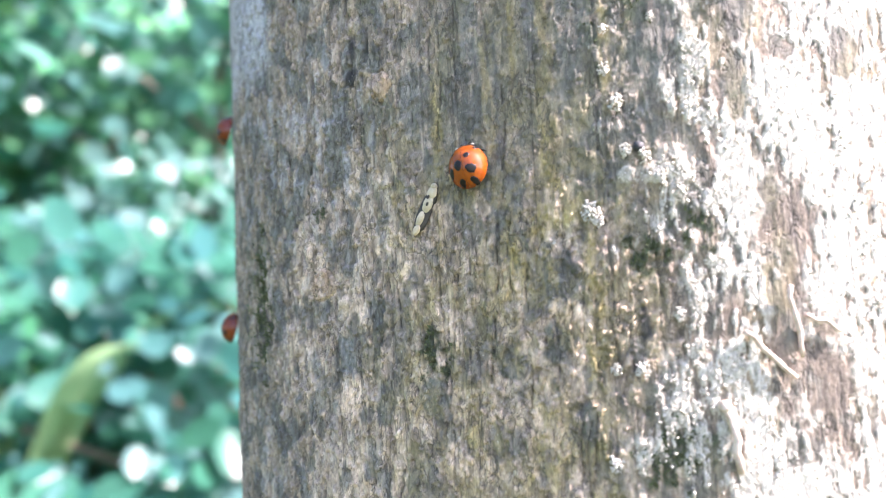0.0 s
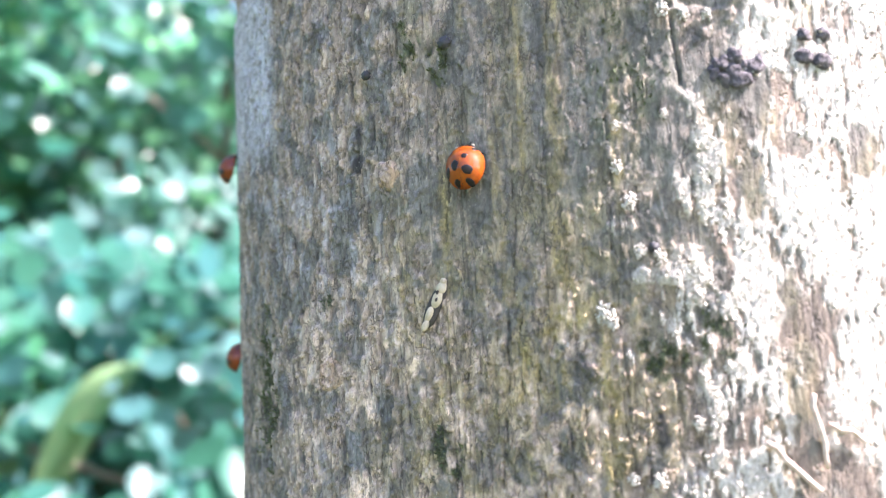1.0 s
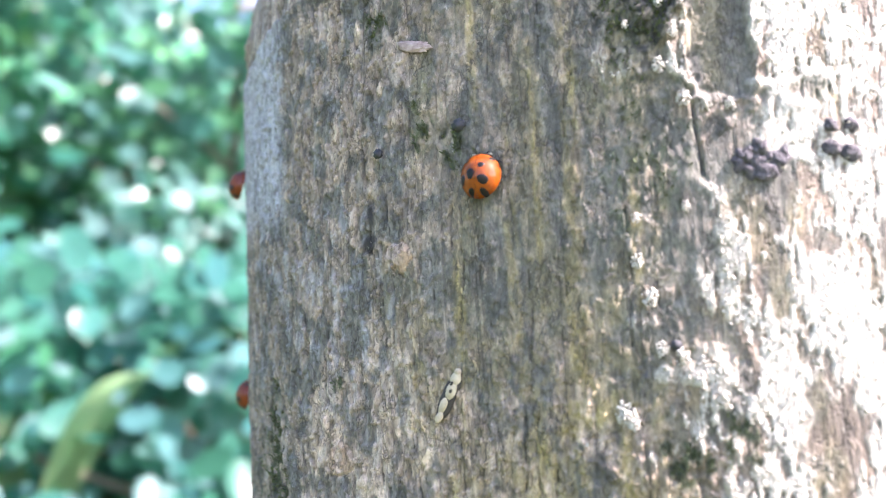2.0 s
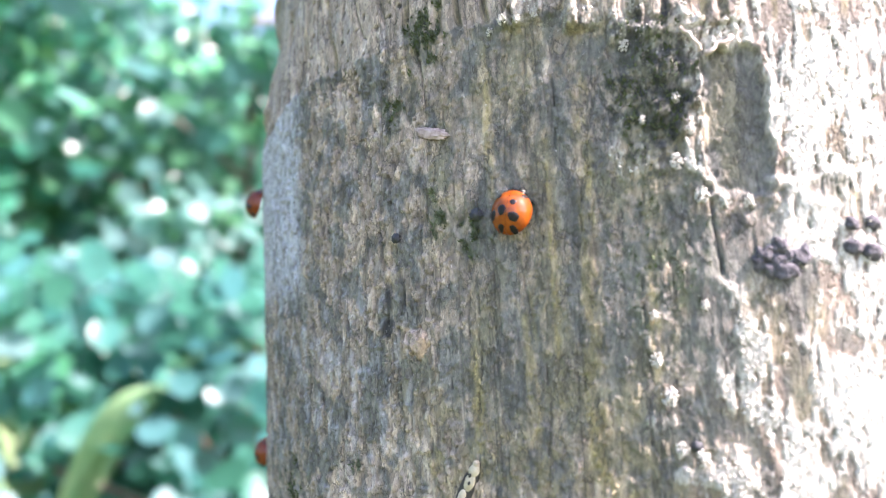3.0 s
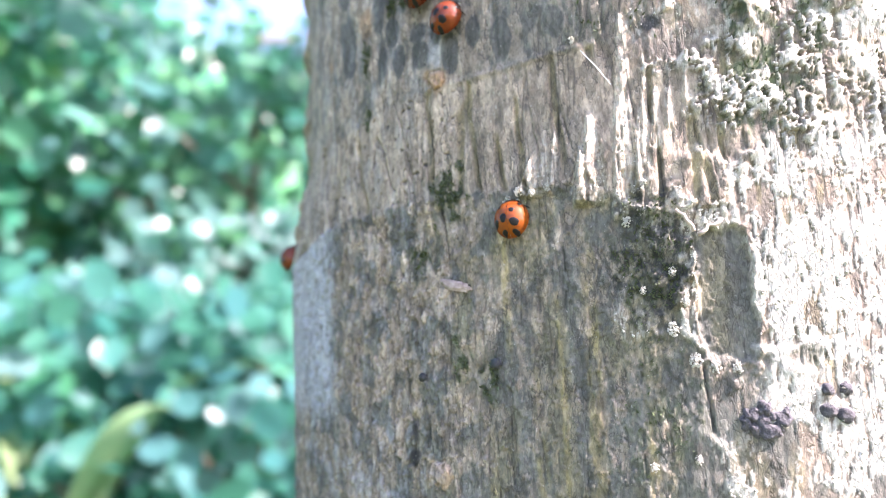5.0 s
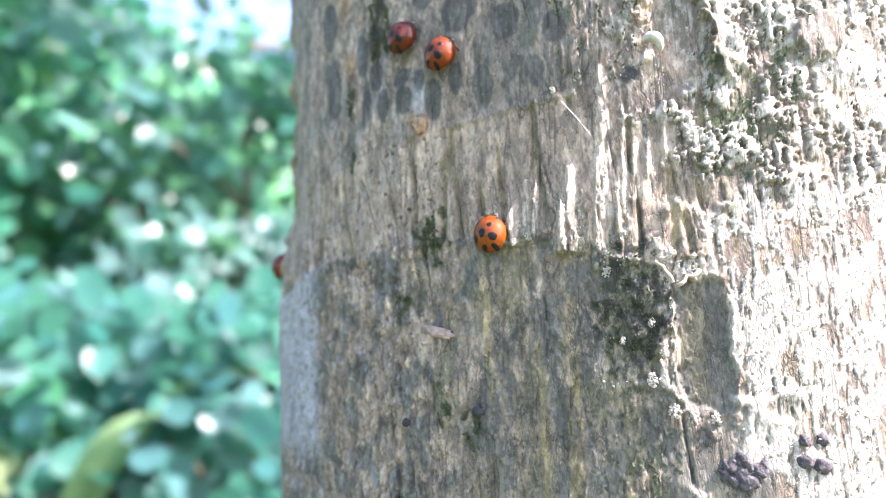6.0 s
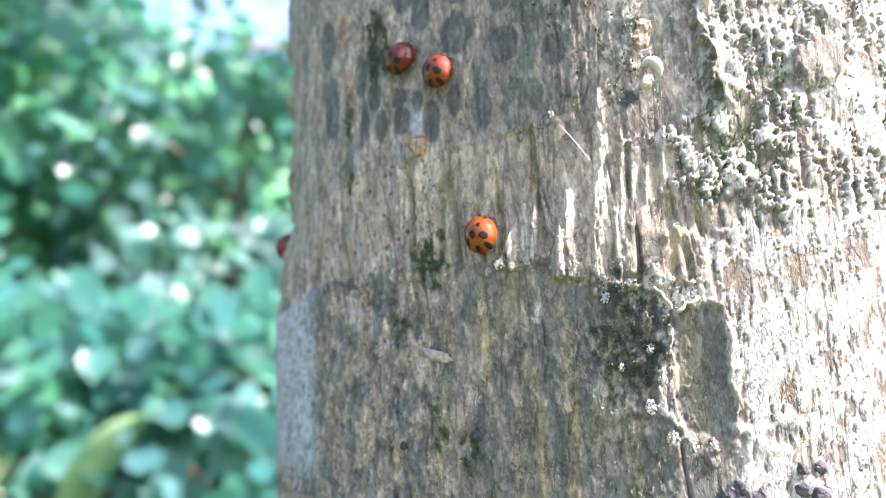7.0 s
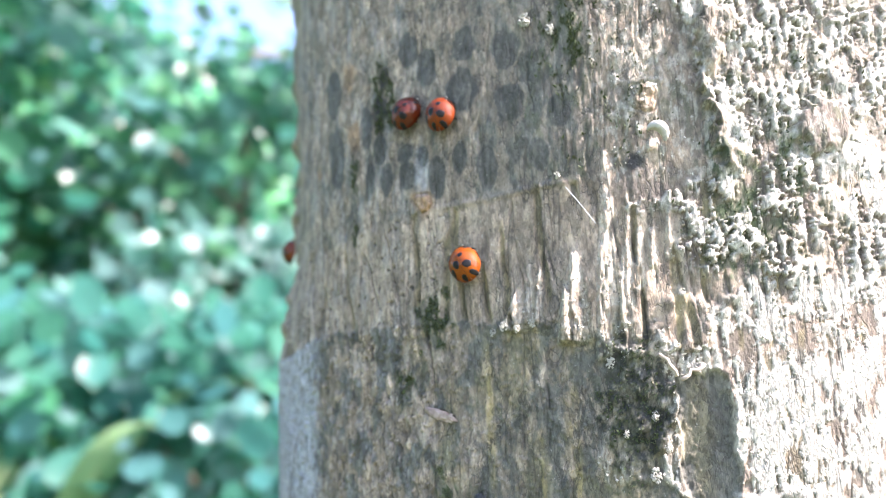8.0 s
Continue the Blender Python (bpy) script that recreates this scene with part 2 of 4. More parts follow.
CRACKS = [(-17.9, 1.2556, 1.2690, 1.0), (-16.9, 1.2230, 1.2600, 1.0), (-15.5, 1.2450, 1.2700, 0.8), (-19.8, 1.2080, 1.2330, 0.9), (-20.9, 1.1850, 1.2120, 1.0), (-18.6, 1.1780, 1.2040, 0.9),
          (-23.0, 1.2260, 1.2500, 0.8), (-25.2, 1.2300, 1.2640, 0.9), (-27.3, 1.2050, 1.2290, 0.8), (-28.6, 1.2380, 1.2620, 0.9), (-30.6, 1.2180, 1.2400, 0.7), (-33.4, 1.2200, 1.2560, 1.0),
          (-35.2, 1.2380, 1.2680, 0.8), (-38.2, 1.1900, 1.2250, 0.9), (-40.0, 1.2200, 1.2600, 0.9), (-12.9, 1.2150, 1.2420, 1.0), (-11.4, 1.1800, 1.2080, 0.8), (-14.2, 1.1700, 1.1960, 0.9),
          (-24.6, 1.1720, 1.1980, 0.9), (-31.6, 1.1720, 1.2020, 0.9), (-36.8, 1.1700, 1.1960, 0.8), (-22.3, 1.2640, 1.2740, 0.8), (-9.8, 1.2240, 1.2480, 0.9), (-12.2, 1.2440, 1.2560, 0.7),
          (-42.8, 1.1950, 1.2300, 0.9), (-47.5, 1.2100, 1.2600, 0.8), (-3.6, 1.3015, 1.3210, 2.6), (-44.5, 1.2500, 1.2740, 0.7)]


# white on the side towards the sun, part lichen, part painted sunlight: angle, height, half width and half height in
# millimetres (and amount)
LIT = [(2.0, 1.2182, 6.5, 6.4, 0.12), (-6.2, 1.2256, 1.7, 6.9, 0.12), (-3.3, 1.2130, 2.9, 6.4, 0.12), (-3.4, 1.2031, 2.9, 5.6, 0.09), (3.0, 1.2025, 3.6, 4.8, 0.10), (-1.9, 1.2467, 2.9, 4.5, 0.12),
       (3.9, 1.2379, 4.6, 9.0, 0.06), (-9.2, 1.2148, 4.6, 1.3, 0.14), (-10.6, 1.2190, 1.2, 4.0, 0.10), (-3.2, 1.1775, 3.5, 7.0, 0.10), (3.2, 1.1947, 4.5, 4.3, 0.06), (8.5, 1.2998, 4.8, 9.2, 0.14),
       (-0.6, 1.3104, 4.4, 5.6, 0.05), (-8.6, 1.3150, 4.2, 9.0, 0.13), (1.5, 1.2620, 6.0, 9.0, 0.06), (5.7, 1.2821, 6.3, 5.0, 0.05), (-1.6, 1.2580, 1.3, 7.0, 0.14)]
# takes white away on tan and mossy patches and where shadow falls
SHADED_AND_TAN = [(-9.6, 1.2036, 6.9, 9.2, 0.10), (-0.4, 1.2300, 2.9, 1.5, 0.12), (-5.5, 1.2153, 1.8, 4.0, 0.08), (0.5, 1.2556, 1.5, 2.0, 0.16), (2.6, 1.2719, 1.9, 3.3, 0.14), (7.8, 1.2774, 1.7, 3.4, 0.14),
        (5.5, 1.2512, 2.1, 1.9, 0.14), (-2.1, 1.2727, 1.8, 3.3, 0.16), (4.1, 1.2597, 2.1, 2.0, 0.12), (0.6, 1.2976, 4.0, 3.3, 0.12), (2.0, 1.3032, 2.2, 2.3, 0.12), (-6.7, 1.2763, 2.8, 4.2, 0.14),
        (-2.8, 1.2828, 3.3, 2.6, 0.10), (-3.1, 1.2933, 2.5, 2.7, 0.10), (1.6, 1.2902, 2.6, 2.6, 0.10), (-0.8, 1.2340, 5.0, 3.0, 0.05)]
# bare tan wood; the patch at -4.4 paints the shelf's shadow brown
BARE = [(-8.4, 1.2334, 3.4, 8.2), (-3.1, 1.2363, 3.2, 5.2), (-3.2, 1.2260, 1.7, 4.4), (-0.7, 1.2071, 3.8, 5.6), (-0.9, 1.1926, 2.7, 11.5), (1.6, 1.1860, 3.0, 8.0), (4.5, 1.2289, 2.3, 3.7), (-5.8, 1.2435, 4.0, 4.5),
        (-8.3, 1.2987, 6.2, 2.6), (-4.4, 1.3110, 2.2, 10.8), (6.2, 1.3061, 4.6, 4.2)]


def long_cracks(deg, z, ragged):
    """Long upright cracks that lean a little to the right: angle and height of the foot, height of the tip, width."""
    out = 0 * deg
    for at, from_z, to_z, wide in CRACKS:
        h = (z - from_z) * 1000
        sway = 0.22 * np.sin(h / 5.3 + at) + 0.06 * np.sin(h / 1.4 + 2 * at)
        d = np.abs(deg - at - 0.026 * h - sway - 0.22 * ragged) / (0.08 * wide)
        out = np.maximum(out, smooth(1.0, 0.35, d) * smooth(0.40, 0.52, vnoise(h / 3.1 + 3 * at, 0 * h + at, 95)) * smooth(from_z - 0.001, from_z + 0.003, z) * smooth(to_z + 0.001, to_z - 0.004, z))
    return out


def bark_fields(deg, z):
    """Relief in millimetres and the masks of what covers the bark, at angles (degrees) and heights (metres)."""
    s, h = deg * ARC, (z - 1.2) * 1000
    f = {}
    ragged = fbm(s / 2.2, h / 3.0, 11, 3) - 0.5
    low, high = ring_low(deg), ring_high(deg)
    above = smooth(-0.6, 0.6, (z - low) * 1000 + 2.0 * ragged)
    top = smooth(-0.8, 0.8, (z - high) * 1000 + 2.6 * ragged)
    mid = above * (1 - top)

    coarse = smooth(1.262, 1.28, z)
    # crust of lichen and moss towards the sun; its white also stands for sunlit bark
    border = -9.5 + 7.0 * (fbm(s / 9, h / 11, 21, 3) - 0.5) * 2 - 2.0 * smooth(1.25, 1.262, z) * (1 - smooth(1.272, 1.28, z)) + 3.5 * mid + 6.5 * top + 6.0 * smooth(1.226, 1.243, z) * smooth(1.2535, 1.249, z)
    crust = smooth(-1.6, 1.6, deg - border)
    lacy = fbm(s / 4.5, h / 8.0, 32, 5, 0.68)
    shreds = fbm(s / 1.2, h / 6.5, 33, 4, 0.62)
    fray = fbm(s / 0.95, h / 0.75, 123, 3, 0.6)
    lumpy = smooth(1.277, 1.285, z)
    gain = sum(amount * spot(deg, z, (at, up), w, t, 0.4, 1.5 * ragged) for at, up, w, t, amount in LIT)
    loss = sum(amount * spot(deg, z, (at, up), w, t, 0.35, 1.5 * ragged) for at, up, w, t, amount in SHADED_AND_TAN)
    specks = 0.5 * (1 - coarse) * (fbm(s / 0.9, h / 2.6, 34, 5, 0.66) - 0.5) + 0.5 * coarse * (fbm(s / 1.3, h / 1.0, 35, 5, 0.66) - 0.5)
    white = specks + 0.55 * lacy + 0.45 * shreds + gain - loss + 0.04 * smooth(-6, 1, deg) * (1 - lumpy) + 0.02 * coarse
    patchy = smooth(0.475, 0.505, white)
    bare = np.maximum.reduce([spot(deg, z, (at, up), w, t, 0.3, 1.3 * ragged) for at, up, w, t in BARE])
    slab = spot(deg, z, (-5.5, 1.2590), 3.8, 9.8, 0.08, 0.30 * ragged, 5)
    wool = spot(deg, z, (-10.6, 1.2655), 5.0, 11.5, 0.35, 1.3 * ragged)
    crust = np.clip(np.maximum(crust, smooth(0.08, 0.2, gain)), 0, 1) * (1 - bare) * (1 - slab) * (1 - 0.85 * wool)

    # grooves and fibres
    warp = 3.0 * (fbm(s / 14, h / 16, 41, 2) - 0.5) - 0.05 * h
    fibres = fbm(s / 1.1 + 0.3 * warp, h / 4.5, 51, 3, 0.6) - 0.5
    plates = fbm(s / 2.8 + warp * 0.3, h / 6.0, 61, 4, 0.6) - 0.5
    lumps = fbm(s / 13, h / 22, 71, 2) - 0.5
    v = vnoise((s + warp) / 3.4, h / 55, 85)
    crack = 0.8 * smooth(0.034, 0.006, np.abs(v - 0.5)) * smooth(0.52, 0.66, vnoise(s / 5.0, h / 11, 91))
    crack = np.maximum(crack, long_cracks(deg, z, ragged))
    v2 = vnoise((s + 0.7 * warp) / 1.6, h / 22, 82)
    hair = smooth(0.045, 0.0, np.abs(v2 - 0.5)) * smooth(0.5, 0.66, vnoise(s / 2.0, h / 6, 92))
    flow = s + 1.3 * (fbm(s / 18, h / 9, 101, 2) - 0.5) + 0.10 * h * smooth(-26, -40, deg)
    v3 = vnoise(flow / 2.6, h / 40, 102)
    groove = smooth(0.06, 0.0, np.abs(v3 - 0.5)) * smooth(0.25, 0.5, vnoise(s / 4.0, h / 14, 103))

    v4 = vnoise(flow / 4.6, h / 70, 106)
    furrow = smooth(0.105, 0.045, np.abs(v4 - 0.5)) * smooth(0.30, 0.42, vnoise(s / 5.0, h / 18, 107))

    calm = 1 - 0.62 * smooth(-31, -23, deg) * smooth(1.205, 1.222, z) - 0.2 * smooth(-10, -4, deg)
    relief = calm * (0.26 * fibres + 0.42 * plates) + 0.6 * lumps - 0.6 * crack * (0.45 + 0.55 * calm) - 0.40 * hair * calm
    bulge = spot(deg, z, (-14.6, 1.2800), 11.0, 6.0, 0.6)
    relief_mid = 0.25 * fibres + 0.3 * plates + 0.6 * lumps - 0.45 * groove - 0.55 * furrow + 0.8 * bulge
    relief_top = 0.28 * fibres + 0.35 * plates + 0.6 * lumps - 0.4 * crack - 0.15 * groove
    relief = relief * (1 - above) + relief_mid * mid + relief_top * top
    # the rings stand a little proud
    relief = relief + (0.3 + 0.6 * smooth(-26, -20, deg)) * np.exp(-((z - low + 0.0006) / 0.0011) ** 2) * (0.5 + ragged) + 0.30 * np.exp(-((z - high) / 0.0006) ** 2) * smooth(-34, -22, deg) * smooth(-12, -15, deg)
    relief = relief * (1 - 0.92 * bare) + 0.16 * bare * (fbm(s / 0.8, h / 14, 261, 2) - 0.5)
    # upright ribs of old wood, shaped to stand for patches of sun, steep to the left and sloping to the sun: angle and
    # half width at the foot, heights of foot and tip, rise
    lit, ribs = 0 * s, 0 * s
    for at, wide, from_z, to_z, rise in LIT_RIBS:
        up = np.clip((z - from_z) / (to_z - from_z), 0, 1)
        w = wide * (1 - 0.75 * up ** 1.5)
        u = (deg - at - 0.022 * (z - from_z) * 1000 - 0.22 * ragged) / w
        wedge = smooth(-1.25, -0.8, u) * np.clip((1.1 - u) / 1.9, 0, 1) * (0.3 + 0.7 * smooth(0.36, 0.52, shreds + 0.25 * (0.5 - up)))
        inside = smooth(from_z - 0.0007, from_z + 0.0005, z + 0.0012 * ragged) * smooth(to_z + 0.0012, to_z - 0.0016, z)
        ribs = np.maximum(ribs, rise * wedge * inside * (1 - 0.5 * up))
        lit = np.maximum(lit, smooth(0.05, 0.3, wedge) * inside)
    relief = relief * (1 - 0.75 * lit) + ribs
    # thick crust whose edge throws a shadow to the left
    rim = smooth(-50, -58, deg) * smooth(1.272, 1.280, z)
    relief = relief + rim * (7.0 * (fbm(s / 60, h / 8, 301, 3, 0.55) - 0.5) + 0.6 * (fray - 0.5))
    shelf = smooth(-0.35, 0.35, deg + 3.0 - 0.5 * np.sin(h / 5.0) - 1.6 * ragged) * smooth(1.286, 1.304, z + 0.012 * ragged) * smooth(1.345, 1.335, z)
    relief = relief + 1.7 * shelf

    # crust relief: clumps, then grains
    clump = fbm(s / 6.0, h / 6.0, 111, 3, 0.5)
    flaky = 1 - np.minimum(1, 6 * np.abs(fbm((s - 0.25 * h) / 5.0, (h + 0.3 * s) / 6.5, 112, 4, 0.48) - 0.5))
    clump = (0.75 * clump + 0.25 * (0.30 + 0.42 * flaky)) * (1 - lumpy) + lumpy * (0.8 * fbm((s - 0.35 * h) / 6.5, (h + 0.2 * s) / 5.0, 113, 2, 0.45) + 0.2 * clump)
    grains = vnoise(s / 1.0, h / 1.2, 121) * 0.6 + vnoise(s / 0.55, h / 0.6, 122) * 0.4
    tall = 0.10 + 0.05 * coarse + 1.45 * lumpy
    cover = crust * patchy
    thick = smooth(0.475, 0.56, white)
    flat = smooth(-8.5, -3.0, deg) * (1 - lumpy)
    relief = relief * (1 - crust * (0.55 + 0.38 * flat + 0.35 * lumpy)) + cover * (tall * (clump - 0.28) + 0.08 * grains + (0.16 - 0.10 * flat) * thick) + crust * (1 - 0.75 * flat) * (0.13 * (fray - 0.5) + (0.32 - 0.12 * lumpy) * (shreds - 0.5))
    relief = relief * (1 - 0.7 * slab) - 0.75 * slab + 0.35 * spot(deg, z, (-5.5, 1.2590), 4.5, 10.6, 0.12, 1.4 * ragged, 5) * (1 - slab)
    rift = np.exp(-((deg + 7.45 - 0.12 * np.sin(h / 2.0)) / 0.08) ** 2) * smooth(1.2385, 1.2400, z) * smooth(1.2492, 1.2480, z)
    relief = relief - 0.7 * rift

    # the crust's thick lip, which shades the bark beyond it
    lip = np.exp(-((deg - border - 1.0) / 1.7) ** 2) * smooth(1.288, 1.278, z)
    relief = relief + lip * (0.25 + 0.45 * smooth(1.250, 1.262, z)) * (1.1 + 2.0 * (clump - 0.5)) * (1 - slab)

    # dark mossy clump beside the slab
    relief = relief + wool * (0.8 * (clump - 0.5) + 0.8 * (grains - 0.5))

    # knots
    knots = 0 * s
    for at, size in (((-29.5, 1.2322), 2.3), ((-36.3, 1.2022), 2.7), ((-28.5, 1.2996), 1.7), ((-7.9, 1.3127), 2.3)):
        d = np.sqrt(((deg - at[0]) * ARC) ** 2 + ((z - at[1]) * 1000) ** 2) + 2.0 * ragged
        knots = np.maximum(knots, smooth(size * 1.15, size * 0.75, d))
        relief = relief + 0.5 * smooth(size * 1.4, size * 0.4, d) - 0.5 * np.exp(-((d - size) / 0.22) ** 2) + 0.12 * np.sin(d * 7) * smooth(size * 1.1, size * 0.8, d)
    flecks = smooth(0.555, 0.59, fbm(s / 1.5 + 0.3 * warp, h / 2.4, 191, 5, 0.68))
    motes = smooth(0.56, 0.61, fbm(s / 1.6, h / 2.6, 192, 5, 0.66))
    f["relief"] = relief + (0.34 * flecks - 0.2 * motes) * (0.35 + 0.65 * calm) * (1 - above) * (1 - bare) * (1 - 0.9 * crust)

    # what covers the bark
    blotch = fbm(s / 5.0, h / 8.0, 131, 4, 0.55)
    blotch2 = fbm(s / 3.0, h / 6.5, 141, 4, 0.6)
    stripe = fbm(s / 1.8, h / 26, 151, 3, 0.55)
    cells = 0 * s
    for at, w, t in (((-30.0, 1.3050), 1.7, 2.3), ((-32.4, 1.3050), 1.4, 2.8), ((-30.2, 1.3092), 1.5, 1.7), ((-19.3, 1.3148), 2.4, 3.0),
                     ((-23.9, 1.3185), 2.6, 4.0), ((-21.8, 1.3040), 1.7, 3.4), ((-26.8, 1.3035), 1.6, 3.6), ((-33.2, 1.3110), 1.7, 2.6),
                     ((-27.5, 1.3245), 2.0, 3.4), ((-23.5, 1.3270), 2.0, 3.0), ((-17.0, 1.3050), 1.8, 2.6), ((-15.0, 1.3120), 1.8, 2.6), ((-24.4, 1.3065), 1.3, 2.6),
                     ((-34.6, 1.3060), 1.2, 3.0), ((-35.0, 1.3160), 1.5, 4.0), ((-39.5, 1.3120), 2.2, 6.0), ((-40.0, 1.3260), 2.4, 5.0), ((-29.5, 1.3290), 2.0, 3.2), ((-19.5, 1.3245), 2.2, 3.4), ((-28.2, 1.3080), 1.2, 1.8)):
        cells = np.maximum(cells, spot(deg, z, at, w * 1.05, t * 1.05, 0.13, 0.5 * ragged))
    stains = sum(spot(deg, z, at, w, t, 0.25, 1.5 * ragged) for at, w, t in (((-15.9, 1.2017), 2.2, 4.0), ((-19.6, 1.1907), 1.9, 3.2), ((-16.1, 1.1925), 2.0, 2.6), ((-20.3, 1.2150), 1.8, 2.6), ((-14.6, 1.1814), 2.2, 3.2), ((-23.0, 1.2124), 1.4, 2.8), ((-33.9, 1.1909), 2.0, 3.0), ((-30.1, 1.1830), 1.6, 2.6), ((-19.2, 1.2080), 2.4, 5.0), 
        ((-12.3, 1.2160), 3.0, 6.0), ((-25.5, 1.1850), 1.8, 3.5), ((-17.6, 1.2300), 3.4, 7.0), ((-30.5, 1.1960), 1.6, 4.0), ((-34.0, 1.2260), 2.4, 7.0), ((-26.5, 1.2280), 2.2, 5.0)))
    rusty = sum(spot(deg, z, at, w, t, 0.4, 1.4 * ragged) for at, w, t in (((-36.8, 1.3146), 1.7, 2.8), ((-37.4, 1.3278), 1.7, 2.8), ((-28.5, 1.2996), 2.2, 2.2), ((-43.0, 1.3100), 1.0, 1.2)))
    patches = sum(spot(deg, z, at, w, t, 0.25, 1.6 * ragged) for at, w, t in (((-28.7, 1.1960), 2.0, 2.6), ((-22.0, 1.1854), 2.4, 2.4), ((-13.3, 1.1990), 1.8, 4.5), ((-19.5, 1.2070), 1.4, 2.0),
        ((-34.0, 1.1850), 2.0, 3.0), ((-25.1, 1.2217), 1.3, 3.2), ((-10.5, 1.2270), 2.2, 4.0), ((-22.6, 1.2680), 1.0, 4.0), ((-15.3, 1.2500), 0.7, 2.6), ((-20.0, 1.2560), 0.9, 1.8), ((-17.6, 1.1830), 1.8, 2.0), ((-31.0, 1.2100), 1.5, 2.5), ((-27.0, 1.1820), 1.5, 3.0)))
    # the lit term paints the ribs' sunward slopes brighter
    f["pale"] = np.clip(0.06 + 0.7 * smooth(0.54, 0.59, blotch2) * (1 - above) * smooth(1.240, 1.215, z + 0.012 * smooth(-30, -40, deg))
                        + 0.5 * smooth(0.52, 0.66, stripe) * (1 - above)
                        + mid * (0.06 + 0.42 * smooth(0.4, 0.6, stripe)) + patches + 0.75 * smooth(1.225, 1.205, z) * smooth(-42, -36, deg) * smooth(-9, -13, deg) * (1 - crust) * smooth(0.52, 0.57, fbm(s / 3.2, h / 4.0, 281, 5, 0.62))
                        + 0.75 * flecks * (1 - bare) * (1 - 0.7 * mid) * (0.35 + 0.65 * calm) * (0.35 + 0.65 * np.maximum(smooth(-24, -32, deg), smooth(1.225, 1.205, z)))
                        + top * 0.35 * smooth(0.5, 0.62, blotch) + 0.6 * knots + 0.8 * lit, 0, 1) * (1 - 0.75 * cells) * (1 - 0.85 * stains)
    f["brown"] = np.clip(0.7 * slab + 0.9 * bare + 0.7 * crust * (1 - patchy), 0, 1)
    f["rust"] = np.clip(0.75 * rusty + 0.55 * knots, 0, 1)
    streaks = sum(spot(deg, z, at, w, t, 0.55, 0.7 * ragged) for at, w, t in (
        ((-15.7, 1.247), 1.1, 30), ((-16.3, 1.226), 0.8, 14), ((-20.3, 1.233), 0.9, 18), ((-22.6, 1.262), 0.7, 12), ((-18.3, 1.240), 0.5, 16), ((-15.9, 1.2110), 2.6, 2.8), ((-11.8, 1.2350), 0.8, 12), ((-18.0, 1.205), 3.2, 5), ((-13.5, 1.196), 1.2, 14), ((-24.5, 1.222), 0.8, 16)))
    low_mix = smooth(1.232, 1.212, z) * smooth(-34, -27, deg) * smooth(-9, -13, deg) * (1 - crust)
    f["olive"] = np.clip(0.55 * furrow * mid + 0.42 * low_mix * smooth(0.46, 0.58, fbm(s / 3.0, h / 4.5, 271, 5, 0.62)) + 0.6 * np.clip(streaks, 0, 1) * (0.3 + 0.7 * smooth(0.42, 0.58, fbm(s / 1.4, h / 5.0, 251, 4, 0.6))) + 0.28 * smooth(0.5, 0.66, fbm(s / 7, h / 20, 161, 3)) * (1 - above) * smooth(-38, -24, deg), 0, 1)
    mottle = smooth(0.42, 0.56, fbm(s / 1.8, h / 3.0, 241, 5, 0.68))
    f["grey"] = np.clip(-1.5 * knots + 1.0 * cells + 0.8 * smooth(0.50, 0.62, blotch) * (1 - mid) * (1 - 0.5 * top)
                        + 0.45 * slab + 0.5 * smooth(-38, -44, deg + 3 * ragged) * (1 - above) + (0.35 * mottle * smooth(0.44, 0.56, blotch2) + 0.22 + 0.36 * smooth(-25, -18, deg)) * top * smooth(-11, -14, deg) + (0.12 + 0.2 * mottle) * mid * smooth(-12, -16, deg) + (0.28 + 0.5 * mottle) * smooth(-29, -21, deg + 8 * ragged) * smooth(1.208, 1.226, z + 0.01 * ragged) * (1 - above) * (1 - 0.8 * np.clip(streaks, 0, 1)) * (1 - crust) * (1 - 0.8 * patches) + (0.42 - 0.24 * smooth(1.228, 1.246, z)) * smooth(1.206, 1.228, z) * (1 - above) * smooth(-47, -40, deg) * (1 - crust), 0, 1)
    left = smooth(-42.0, -44.5, deg + 1.2 * ragged) * smooth(1.236, 1.246, z + 0.006 * ragged) * (1 - 0.92 * above)
    f["blue"] = np.clip(0.6 * spot(deg, z, (-28.4, 1.3052), 1.3, 4.2, 0.5, 1.2 * ragged) + 0.85 * left + (0.20 + 0.2 * smooth(1.205, 1.22, z) * smooth(1.246, 1.230, z)) * smooth(0.50, 0.66, fbm(s / 2.5, h / 7, 171, 4, 0.6)) * (1 - crust) * smooth(-24, -34, deg), 0, 1)
    green = sum(spot(deg, z, at, w, t, 0.5, 2.2 * ragged) for at, w, t in (
        ((-45.0, 1.199), 2.4, 9), ((-36.2, 1.2140), 1.0, 1.6), ((-27.5, 1.2788), 3.2, 4.6), ((-27.0, 1.2500), 1.8, 3.0), ((-31.0, 1.2680), 1.6, 3.0), ((-36.9, 1.3072), 1.1, 4.2), ((-32.6, 1.3190), 2.2, 5.0), ((-33.0, 1.3250), 1.8, 4.0), ((-25.4, 1.1913), 2.4, 3.0), ((-10.8, 1.2046), 1.6, 1.6),
        ((-8.7, 1.1784), 4.5, 4.5), ((-6.2, 1.2068), 2.6, 3.0), ((-9.5, 1.2040), 3.0, 2.0), ((-36.8, 1.2965), 0.6, 2.5), ((-24.3, 1.2475), 2.0, 3.0),
        ((-14.0, 1.3260), 3.0, 6.0), ((-1.5, 1.2900), 5.0, 6.0), ((-2.2, 1.3030), 2.6, 5.0), ((3.2, 1.3000), 2.0, 6.0)))
